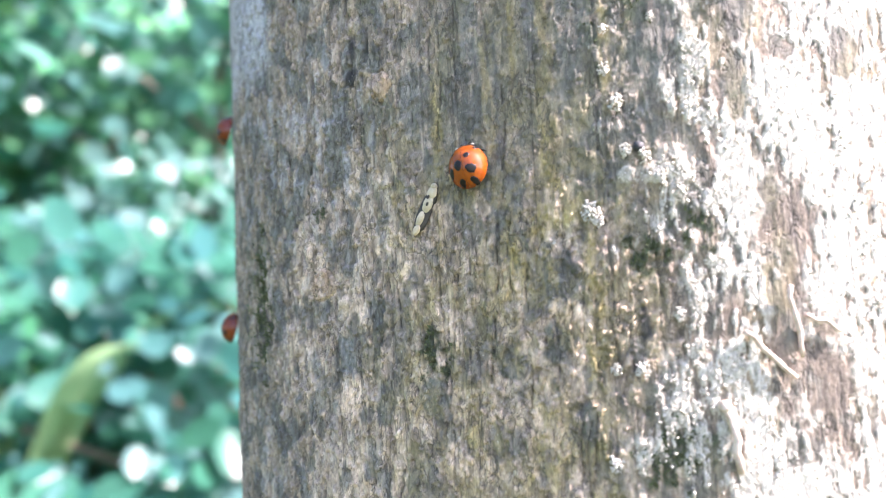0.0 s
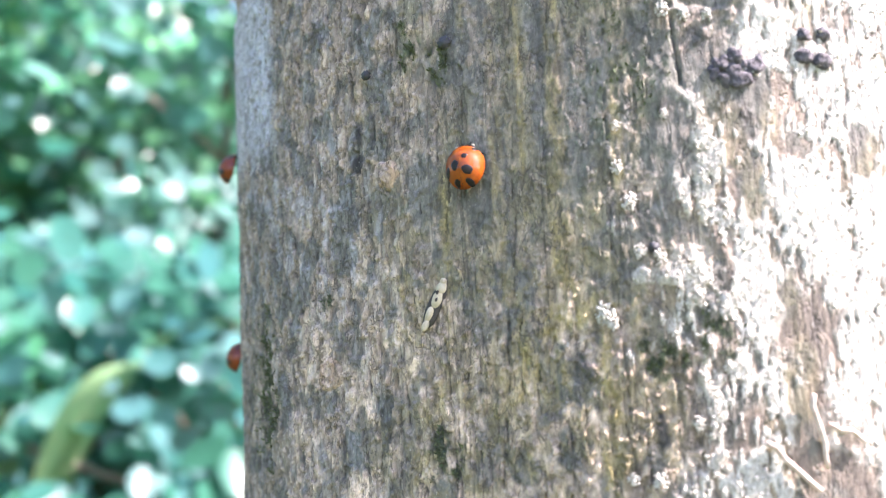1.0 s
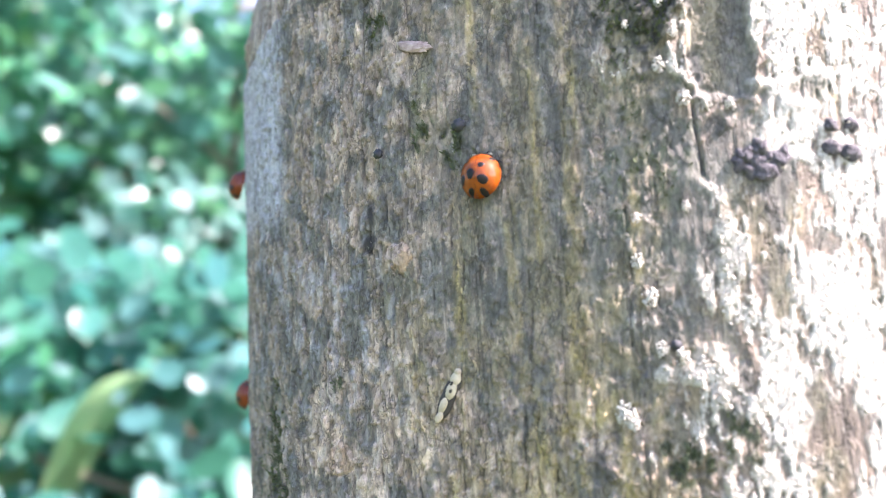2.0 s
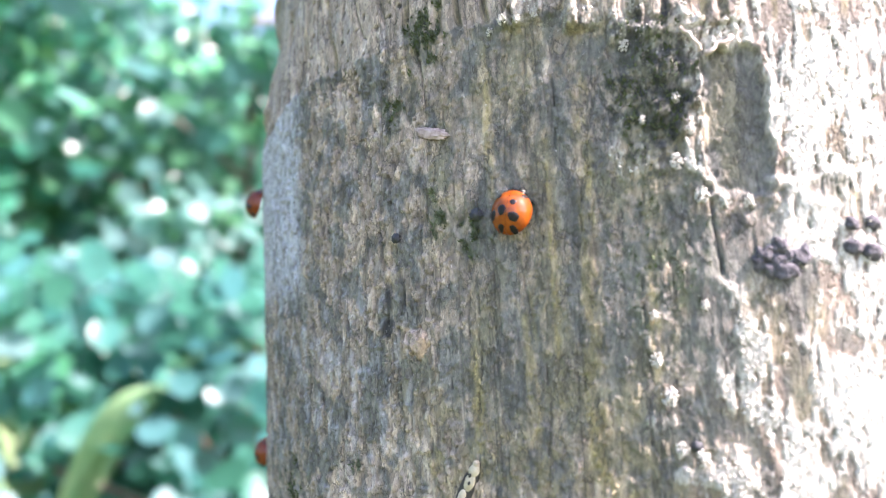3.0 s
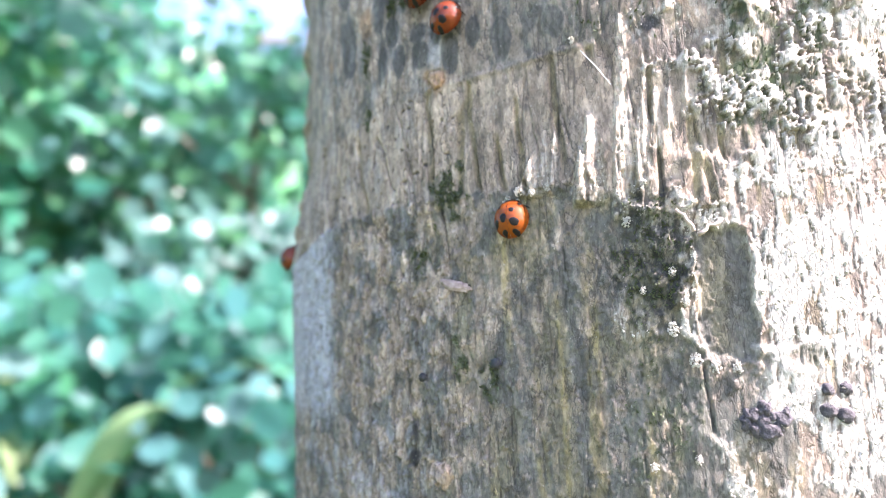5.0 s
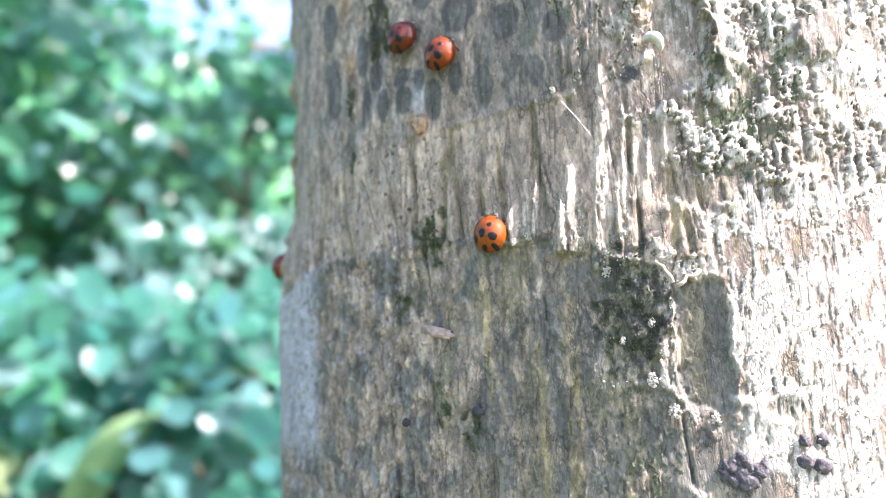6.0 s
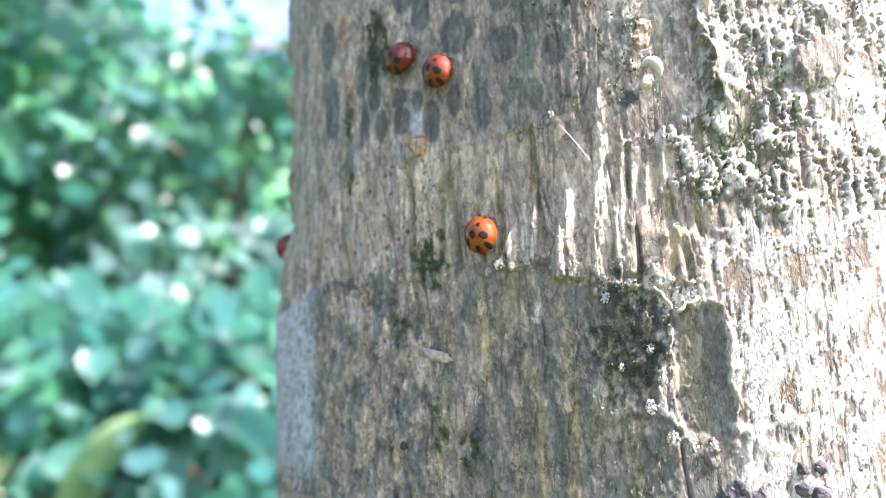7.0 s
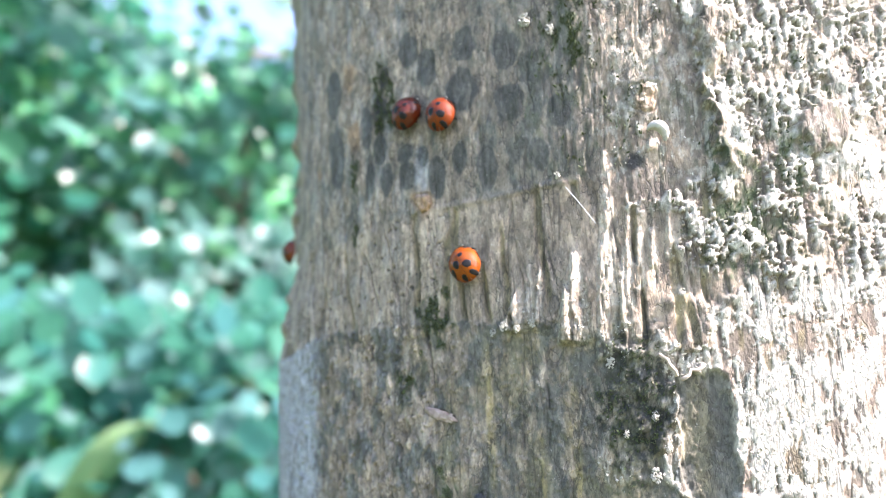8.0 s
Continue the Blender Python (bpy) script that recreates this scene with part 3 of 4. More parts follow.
    veil = spot(deg, z, (-46.5, 1.200), 7.0, 14, 0.5, 2.0 * ragged)
    # moss; in the lumpy crust's hollows its green also paints the shadows
    f["moss"] = np.clip(0.5 * veil * smooth(0.38, 0.62, fbm(s / 1.2, h / 2.6, 202, 4, 0.6)) + 0.55 * mottle * smooth(0.40, 0.55, blotch2) * smooth(-15.5, -12.5, deg) * smooth(-6, -9, deg) * smooth(1.222, 1.236, z) * (1 - above) * (1 - cover) * (1 - slab) + 0.45 * top * smooth(-22, -16, deg) * smooth(0.5, 0.62, fbm(s / 2.4, h / 5.0, 221, 4, 0.6)) + 1.1 * green * smooth(0.35, 0.55, fbm(s / 1.6, h / 3.0, 201, 3)) + 0.45 * wool * smooth(0.30, 0.42, clump) + 0.5 * crust * lumpy * smooth(0.50, 0.57, fbm(s / 7.0, h / 9.0, 291, 4, 0.6)) * smooth(0.60, 0.46, clump), 0, 1)
    # this white is lichen and also sunlight painted on bark and rib slopes
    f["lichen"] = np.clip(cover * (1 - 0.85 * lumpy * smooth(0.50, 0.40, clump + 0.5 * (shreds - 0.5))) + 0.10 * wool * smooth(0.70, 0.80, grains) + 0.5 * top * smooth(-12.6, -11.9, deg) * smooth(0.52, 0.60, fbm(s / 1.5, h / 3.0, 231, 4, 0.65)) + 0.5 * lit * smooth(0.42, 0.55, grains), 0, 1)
    marks = sum(spot(deg, z, at, w, t, 0.4, 0.9 * ragged) for at, w, t in (
        ((-32.1, 1.2391), 0.7, 1.9), ((-32.4, 1.2345), 1.4, 1.3), ((-33.0, 1.3195), 1.9, 3.0), ((-32.6, 1.3250), 1.2, 2.6), ((-9.9, 1.2180), 0.7, 0.8), ((-9.2, 1.3019), 1.9, 1.4), ((-10.2, 1.1950), 0.8, 2.5)))
    f["grey"] = np.clip(f["grey"] + 1.0 * stains * (1 - knots), 0, 1)
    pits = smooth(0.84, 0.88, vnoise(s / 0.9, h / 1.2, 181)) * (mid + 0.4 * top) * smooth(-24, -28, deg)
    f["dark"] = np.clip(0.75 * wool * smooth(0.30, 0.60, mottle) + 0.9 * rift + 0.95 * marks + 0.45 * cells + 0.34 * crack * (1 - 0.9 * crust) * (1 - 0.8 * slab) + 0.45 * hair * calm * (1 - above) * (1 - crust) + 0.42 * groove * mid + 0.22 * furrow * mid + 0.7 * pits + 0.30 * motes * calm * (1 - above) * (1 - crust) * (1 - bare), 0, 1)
    f["relief"] = f["relief"] - 0.35 * pits
    return f


def trunk_radius(deg, z):
    r = R - 0.0100 * smooth(-42, -74, deg) - 0.006 * smooth(-63, -80, deg)
    r = r - 0.0040 * smooth(1.272, 1.298, z) * smooth(-36, -58, deg)
    return r


def spaced(lo, a, b, hi, fine, grow):
    """Even steps between a and b, widening outside."""
    inner = list(np.arange(a, b, fine))
    out, x, d = [], b, fine
    while x < hi:
        out.append(x)
        d *= grow
        x += d
    out.append(hi)
    back, x, d = [], a, fine
    while True:
        d *= grow
        x -= d
        if x <= lo:
            break
        back.append(x)
    back.append(lo)
    return np.array(back[::-1] + inner + out)


def tree_trunk():
    deg = spaced(-180, -77, 12.5, 180, 0.110, 1.10)[:-1]
    z = spaced(-0.05, 1.158, 1.352, 3.4, 0.00022, 1.10)
    d2, z2 = np.meshgrid(deg, z)
    f = bark_fields(d2, z2)
    relief = f.pop("relief")
    near = smooth(0.9, 1.1, z2) * smooth(1.7, 1.45, z2)
    r = trunk_radius(d2, z2) + 0.001 * relief * (0.3 + 0.7 * near) + 0.02 * smooth(0.35, 0.0, z2)
    a = np.radians(d2)
    verts = np.stack([r * np.sin(a), -r * np.cos(a), z2], -1).reshape(-1, 3)
    nz, na = d2.shape
    i, j = np.meshgrid(np.arange(nz - 1), np.arange(na), indexing="ij")
    k = (j + 1) % na
    quads = np.stack([i * na + j, i * na + k, (i + 1) * na + k, (i + 1) * na + j], -1).reshape(-1, 4)
    root = tagged(new("old_tree"), "weathered grey-brown tree with fissured bark, white lichen and moss", "tree")
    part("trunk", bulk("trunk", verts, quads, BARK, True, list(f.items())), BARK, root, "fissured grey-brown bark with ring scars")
    bm = bmesh.new()
    bmesh.ops.create_circle(bm, cap_ends=True, segments=48, radius=0.107)
    part("cut_top", bm, WOOD, root, "flat sawn top").location = (0, 0, 3.39)
    return root, deg, z, f, verts


def frames_on(verts, na, pick):
    """Places and the three directions (round, up, out) of the bark at grid points."""
    p = verts[pick]
    out = p * np.array([1, 1, 0])
    out /= np.linalg.norm(out, axis=1, keepdims=True)
    side = np.stack([-out[:, 1], out[:, 0], 0 * out[:, 0]], -1)
    return p, side, np.tile([0.0, 0.0, 1.0], (len(p), 1)), out


def choose(weight, d2, z2, count, rng):
    """Grid points of the seen stretch of bark, drawn by weight."""
    w = (weight * (d2 > -76) * (d2 < 12) * (z2 > 1.160) * (z2 < 1.350)).ravel()
    return rng.choice(len(w), count, p=w / w.sum())


def lichen_grains(root, d2, z2, f, verts, count=7000):
    """Small white lumps that make up the crust."""
    rng = np.random.default_rng(5)
    pick = choose(np.clip(f["lichen"] - 0.25, 0, 1) * (1 - 0.6 * smooth(1.268, 1.285, z2)) * (0.15 + 0.85 * smooth(-3, -7, d2)), d2, z2, count, rng)
    p, side, up, out = frames_on(verts, d2.shape[1], pick)
    shape = np.array([(1, 0, 0), (-1, 0, 0), (0, 1, 0), (0, -1, 0), (0, 0, 1), (0, 0, -0.6)], float)
    faces = np.array([(0, 2, 4), (2, 1, 4), (1, 3, 4), (3, 0, 4), (2, 0, 5), (1, 2, 5), (3, 1, 5), (0, 3, 5)])
    k = 0.00006 + 0.00018 * rng.random(count) ** 2.0
    v = shape[None] * (0.6 + 0.8 * rng.random((count, 6, 1)))
    v = v + 0.25 * rng.normal(size=(count, 6, 3))
    place = p + out * (k * 0.5)[:, None] + 0.00012 * rng.normal(size=(count, 3))
    v = (v[:, :, :1] * side[:, None] + v[:, :, 1:2] * up[:, None] + v[:, :, 2:] * out[:, None]) * k[:, None, None] + place[:, None]
    t = faces[None] + 6 * np.arange(count)[:, None, None]
    ob = part("lichen_crust", bulk("lichen_crust", v.reshape(-1, 3), t.reshape(-1, 3), LICHEN), LICHEN, root, "granular white lichen crust")
    tagged(ob, kind="stuff")


def moss_blades(root, d2, z2, f, verts, count=6000):
    rng = np.random.default_rng(6)
    pick = choose(np.clip(f["moss"] - 0.35, 0, 1) * (0.12 + 0.88 * smooth(-5, -8, d2)), d2, z2, count, rng)
    p, side, up, out = frames_on(verts, d2.shape[1], pick)
    lean = out + 0.7 * rng.normal(size=(count, 3)) + np.array([0, 0, 0.25])
    lean /= np.linalg.norm(lean, axis=1, keepdims=True)
    wide = np.cross(lean, rng.normal(size=(count, 3)))
    wide /= np.linalg.norm(wide, axis=1, keepdims=True)
    k = (0.0003 + 0.0006 * rng.random(count))[:, None]
    p = p - out * 0.0001
    v = np.stack([p - wide * k * 0.16, p + wide * k * 0.16, p + lean * k * 0.6 + wide * k * 0.20, p + lean * k * 0.6 - wide * k * 0.14, p + lean * k + up * k * 0.2], 1)
    faces = np.array([(0, 1, 2), (0, 2, 3), (3, 2, 4)])
    t = faces[None] + 5 * np.arange(count)[:, None, None]
    ob = part("moss", bulk("moss", v.reshape(-1, 3), t.reshape(-1, 3), MOSS), MOSS, root, "short dark green moss")
    tagged(ob, kind="stuff")


trunk, grid_deg, grid_z, grid_fields, grid_verts = tree_trunk()
grid_d2, grid_z2 = np.meshgrid(grid_deg, grid_z)
lichen_grains(trunk, grid_d2, grid_z2, grid_fields, grid_verts)
moss_blades(trunk, grid_d2, grid_z2, grid_fields, grid_verts)


def on_bark(deg, z, lift=0.0, heading=0.0):
    """A pose on the bark: x along it, y up it (turned by heading degrees to the left), z away from it."""
    f = bark_fields(np.array([deg]), np.array([z]))
    r = float(trunk_radius(np.array([deg]), np.array([z]))[0]) + 0.001 * float(f["relief"][0]) + lift
    a = radians(deg)
    side, out = Vector((math.cos(a), math.sin(a), 0)), Vector((math.sin(a), -math.cos(a), 0))
    m = Matrix((side, Vector((0, 0, 1)), out)).transposed().to_4x4()
    return Matrix.Translation(out * r + Vector((0, 0, z))) @ m @ pose(0, 0, 0, 0, 0, heading)


# ---------------------------------------------------------------- ground and distance
def ground():
    bm = bmesh.new()
    bmesh.ops.create_circle(bm, cap_ends=True, segments=64, radius=400)
    ob = part("ground", bm, SOIL, None, "grassy green-brown forest ground")
    return tagged(ob, kind="structure")


ground()


def far_woods():
    """A wooded hillside far behind the trees, its crowns run together."""
    x, u = np.meshgrid(np.linspace(-75, 35, 150), np.linspace(0, 1, 70))
    crowns = fbm(x / 4.5, u * 9, 401, 4, 0.55) - 0.5
    y = 42 + 30 * u ** 1.3 + 7 * crowns
    z = -0.5 + 36 * u ** 0.9 + 5 * crowns * smooth(0, 0.1, u)
    i, j = np.meshgrid(np.arange(69), np.arange(149), indexing="ij")
    quads = np.stack([i * 150 + j, i * 150 + j + 1, (i + 1) * 150 + j + 1, (i + 1) * 150 + j], -1).reshape(-1, 4)
    n = Nodes("sunlit_woods")
    big, small = n.noise(0.16, 4, 0.6), n.noise(0.55, 4, 0.65)
    c = n.ramp(big, (0.34, (0.012, 0.130, 0.075)), (0.47, (0.030, 0.230, 0.098)), (0.56, (0.085, 0.300, 0.085)), (0.66, (0.045, 0.250, 0.165)))
    c = n.mix(n.ramp(small, (0.56, (0, 0, 0)), (0.64, (0.8, 0.8, 0.8))), c, (0.36, 0.50, 0.42))
    mat = n.done(c, 0.85)
    ob = part("far_woods", bulk("far_woods", np.stack([x, y, z], -1).reshape(-1, 3), quads, mat), mat, None, "sunlit green wooded hillside far behind the trees")
    tagged(ob, category="woods", kind="stuff")


far_woods()


def leaves(count, length, wide, spread, seed, clusters):
    """Arrays of slightly cupped leaves gathered in clusters (middle and radius of each), turned towards the open, sunny side."""
    rng = np.random.default_rng(seed)
    ring = [(math.sin(0.7854 * k), 0.5 - 0.5 * math.cos(0.7854 * k)) for k in range(8)]
    shape = np.array([(0, 0.48, -0.05)] + [(0.5 * wide * u, v, 0.05 * abs(u)) for u, v in ring])
    tris = np.array([(0, 1 + (k + 1) % 8, 1 + k) for k in range(8)])
    which = rng.integers(0, len(clusters), count)
    centre = np.array([clusters[k][:3] for k in which])
    size = np.array([clusters[k][3] for k in which])
    u = rng.normal(size=(count, 3))
    u /= np.linalg.norm(u, axis=1, keepdims=True)
    place = centre + u * (size * rng.random(count) ** 0.45)[:, None] * np.array([1, 1, 0.8])
    n = rng.normal(size=(count, 3)) * spread + np.array([0.55, -0.65, 0.5])
    n /= np.linalg.norm(n, axis=1, keepdims=True)
    x = np.cross(n, rng.normal(size=(count, 3)))
    x /= np.linalg.norm(x, axis=1, keepdims=True)
    y = np.cross(n, x)
    k = length * (0.5 + 0.8 * rng.random(count))
    v = (shape[None, :, 0, None] * x[:, None] + shape[None, :, 1, None] * y[:, None] + shape[None, :, 2, None] * n[:, None]) * k[:, None, None] + place[:, None]
    t = tris[None] + 9 * np.arange(count)[:, None, None]
    return v.reshape(-1, 3), t.reshape(-1, 3)


def limb(a, b, ra, rb, bm, sides=8):
    a, b = Vector(a), Vector(b)
    q = (b - a).to_track_quat("Z", "Y")
    rows = []
    for p, r in ((a, ra), ((a + b) / 2 + Vector((0.03, 0.02, 0)), (ra + rb) / 2), (b, rb)):
        rows.append([bm.verts.new(p + q @ Vector((r * math.cos(6.2832 * k / sides), r * math.sin(6.2832 * k / sides), 0))) for k in range(sides)])
    for u, w in zip(rows, rows[1:]):
        for k in range(sides):
            bm.faces.new((u[k], u[(k + 1) % sides], w[(k + 1) % sides], w[k]))


def tree(height, crown, count, leaf, wide, seed, material, label, low, group="trees behind"):
    rng = random.Random(seed)
    root = tagged(new("tree"), label, "tree", group)
    bm = bmesh.new()
    limb((0, 0, -0.1), (0.05, 0.03, height * 0.7), 0.05 + 0.012 * height, 0.04, bm, 10)
    part("trunk", bm, WOOD, root)
    clusters = []
    for k in range(22):
        a, h = 2.4 * k + rng.random(), height * (low + (1 - low) * (k + rng.random()) / 22)
        reach = crown * (0.1 + 0.9 * rng.random())
        end = (reach * math.cos(a), reach * math.sin(a), h)
        if k % 3 == 0:
            bm = bmesh.new()
            limb((0.03, 0.02, max(0.2, h - 0.5)), end, 0.035, 0.012, bm, 6)
            part("limb", bm, WOOD, root)
        clusters.append((*end, crown * (0.25 + 0.25 * rng.random())))
    v, t = leaves(count, leaf, wide, 0.55, seed, clusters)
    part("crown", bulk("crown", v, t, material), material, root)
    return root


kinds = [
    tree(7.0, 2.0, 1900, 0.25, 0.75, 1, LEAF_A, "broad-leaved tree with deep green leaves", 0.04),
    tree(4.6, 1.5, 1500, 0.19, 0.9, 2, LEAF_B, "round-leaved tree with light green and silvery leaves", 0.2),
    tree(9.0, 2.6, 2000, 0.28, 0.75, 3, LEAF_A, "tall broad-leaved tree with a dense deep green crown", 0.05),
    tree(1.5, 0.9, 900, 0.16, 0.8, 4, LEAF_C, "low leafy bush with green leaves", 0.05),
    tree(2.1, 0.75, 950, 0.15, 0.85, 5, LEAF_PALE, "shrub with green leaves coloured pale as highlights in the sun", 0.45),
]
SPOTS = [
    (-3.9, 4.6, 40, 0), (-6.0, 7.4, 10, 2), (-8.4, 9.0, 140, 0), (-9.5, 14, 60, 2),
    (-1.9, 5.2, 0, 1), (-3.3, 6.4, 130, 1), (-4.9, 5.4, 230, 1), (-3.9, 8.2, 80, 1),
    (-1.2, 3.1, 0, 3), (-2.1, 3.6, 120, 3), (-2.9, 4.4, 200, 3), (-1.7, 4.4, 60, 3),
    (-1.95, 4.5, 30, 4), (-2.7, 5.9, 150, 4), (-2.35, 5.3, 260, 4), (-1.6, 4.9, 310, 4), (-3.6, 6.0, 70, 4),
    (-7.0, 2.0, 60, 2), (-7.5, -2.0, 250, 0), (-7.5, -7.2, 20, 2), (5.5, -9.0, 120, 0),
]
for n_spot, (x, y, turn, kind) in enumerate(SPOTS):
    m = pose(x, y, 0, 0, 0, turn)
    if kinds[kind].location.length == 0:
        kinds[kind].matrix_basis = m
    else:
        copy_thing(kinds[kind], m)


def blob(scale, at, seg=12):
    bm = bmesh.new()
    bmesh.ops.create_uvsphere(bm, u_segments=seg, v_segments=seg // 2 + 2, radius=1.0)
    bmesh.ops.scale(bm, vec=scale, verts=bm.verts)
    bmesh.ops.translate(bm, vec=at, verts=bm.verts)
    return bm


def rod(points, radii, sides=6):
    """A bent tapering rod through a few places."""
    bm = bmesh.new()
    rows = []
    for k, (p, r) in enumerate(zip(points, radii)):
        p = Vector(p)
        d = Vector(points[min(k + 1, len(points) - 1)]) - Vector(points[max(k - 1, 0)])
        q = d.to_track_quat("Z", "Y")
        rows.append([bm.verts.new(p + q @ Vector((r * math.cos(6.2832 * i / sides), r * math.sin(6.2832 * i / sides), 0))) for i in range(sides)])
    for a, b in zip(rows, rows[1:]):
        for i in range(sides):
            bm.faces.new((a[i], a[(i + 1) % sides], b[(i + 1) % sides], b[i]))
    bm.faces.new(rows[0][::-1])
    bm.faces.new(rows[-1])
    return bm



def arching_plant():
    """A plant with a few long arching yellow-green blades."""
    base = Vector((-1.95, 2.75, 0.0))
    root = tagged(new("arching_plant"), "plant with long arching yellow-green leaf blades", "plant")
    root.location = base
    for k, (turn, reach, height, wide) in enumerate(((8, 0.95, 1.18, 0.19), (150, 0.9, 1.25, 0.08), (60, 0.8, 1.1, 0.07), (250, 0.9, 1.15, 0.07), (-30, 0.85, 1.05, 0.07))):
        a = radians(turn)
        bm, rows = bmesh.new(), []
        for i in range(15):
            u = i / 14
            p = Vector((math.cos(a) * reach * u ** 1.2, math.sin(a) * reach * u ** 1.2, height * math.sin(1.7 * u) ** 0.9 if u else 0.0))
            w = wide * math.sin(math.pi * min(1, 0.08 + 0.92 * u)) ** 0.7 + 0.004
            side = Vector((-math.sin(a), math.cos(a), 0.0))
            lift = Vector((0, 0, 0.25 * w))
            rows.append([bm.verts.new(p - side * w + lift), bm.verts.new(p), bm.verts.new(p + side * w + lift)])
        for u, v in zip(rows, rows[1:]):
            for i in (0, 1):
                bm.faces.new((u[i], u[i + 1], v[i + 1], v[i]))
        part("blade", bm, LEAF_YELLOW, root)


arching_plant()


# ---------------------------------------------------------------- small things on the bark
PALE_CHIP = plain_material("cream_husk", (0.34, 0.29, 0.19), (0.52, 0.45, 0.32), 700, 0.7, 0.0002)
DARK_RIM = plain_material("dark_husk_rim", (0.02, 0.018, 0.015), (0.05, 0.042, 0.035), 900, 0.7)
TWIG = plain_material("bleached_twig", (0.36, 0.28, 0.22), (0.62, 0.52, 0.44), 500, 0.8, 0.0002)
FUNGUS = plain_material("dark_fungus", (0.04, 0.037, 0.042), (0.12, 0.112, 0.118), 1500, 0.9, 0.0005)
PELLET = plain_material("black_pellet", (0.018, 0.02, 0.022), (0.045, 0.048, 0.05), 900, 0.7, 0.0002)
FLAKE = plain_material("pinkish_flake", (0.22, 0.15, 0.125), (0.46, 0.36, 0.31), 900, 0.5, 0.0002)
SILK = plain_material("silk_thread", (0.6, 0.6, 0.6), (0.8, 0.8, 0.8), 500, 0.4)


def rough_blob(scale, rough, seed, level=3, freq=1.6):
    """A lumpy closed body round the origin; scale: its half sizes."""
    bm = bmesh.new()
    bmesh.ops.create_icosphere(bm, subdivisions=level, radius=1.0)
    shift = Vector((seed * 7.31, seed * 3.17, seed * 5.73))
    for v in bm.verts:
        k = 1 + rough * (noise.noise(v.co * freq + shift) + 0.6 * noise.noise(v.co * freq * 2.3 + shift) + 0.35 * noise.noise(v.co * freq * 5 + shift))
        v.co = Vector((v.co.x * scale[0], v.co.y * scale[1], v.co.z * scale[2])) * k
    return bm


def place_between(a, b, lift):
    """Two ends on the bark: the pose of the middle with y along the line, and its length."""
    p, q = on_bark(*a, lift).translation, on_bark(*b, lift).translation
    mid = on_bark((a[0] + b[0]) / 2, (a[1] + b[1]) / 2, lift)
    y = (q - p).normalized()
    out = mid.col[2].to_3d()
    x = y.cross(out).normalized()
    m = Matrix((x, y, x.cross(y))).transposed().to_4x4()
    m.translation = (p + q) / 2
    return m, (q - p).length


def husk():
    """A pale, segmented insect husk stuck to the bark, with dark seams."""
    m, length = place_between((-26.7, 1.2085), (-24.7, 1.2158), 0.0004)
    root = tagged(new("insect_husk"), "cream segmented insect husk with dark seams stuck on bark", "insect husk")
    root.matrix_basis = m
    part("rim", rough_blob((0.0011, length * 0.50, 0.0004), 0.16, 1), DARK_RIM, root, "dark uneven rim")
    for y, l, w in ((-0.38, 0.11, 0.00052), (-0.17, 0.15, 0.00056), (0.12, 0.165, 0.00078), (0.33, 0.12, 0.00075), (0.45, 0.06, 0.0005)):
        bm = rough_blob((w, length * l, 0.0005), 0.10, 3 + y)
        bmesh.ops.translate(bm, vec=(0.0001 * math.sin(9 * y), length * y, 0.00022), verts=bm.verts)
        part("segment", bm, PALE_CHIP, root, "cream segment")
    for x, y in ((0.0002, 0.12), (-0.0001, 0.24)):
        part("dark_mark", blob((0.00022, 0.00035, 0.00012), (x, length * y, 0.00068), 8), DARK_RIM, root)


husk()


def twig(a, b, radius, seed, label, head=0.0):
    m, length = place_between(a, b, 0.0006)
    root = tagged(new("twig"), label, "twig", "twigs on the bark")
    root.matrix_basis = m
    rng = random.Random(seed)
    pts = [(0.0003 * rng.uniform(-1, 1), length * (k / 6 - 0.5), 0.0005 * rng.uniform(-0.3, 1)) for k in range(7)]
    part("stem", rod(pts, [radius * rng.uniform(0.75, 1.1) for _ in pts], 8), TWIG, root)
    if head:
        part("knob", rough_blob((head, head, head), 0.15, seed, 2), TWIG, root).location = pts[-1]


twig((-0.9, 1.1990), (-0.1, 1.1900), 0.00035, 1, "short bleached twig lodged in brown bark")
twig((-3.9, 1.1936), (-0.8, 1.1874), 0.00036, 2, "bleached twig lying aslant on white lichen")
twig((0.0, 1.1952), (2.6, 1.1932), 0.00030, 3, "thin pale twig on bare brown bark")
twig((-4.7, 1.1758), (-5.4, 1.1842), 0.00050, 4, "thick bleached twig with a rounded end", 0.0008)
twig((-7.2, 1.2678), (-5.3, 1.2700), 0.00032, 5, "pale twig above a bare grey patch")
twig((-8.6, 1.2717), (-7.4, 1.2684), 0.00030, 6, "short pale twig meeting another above a grey patch")


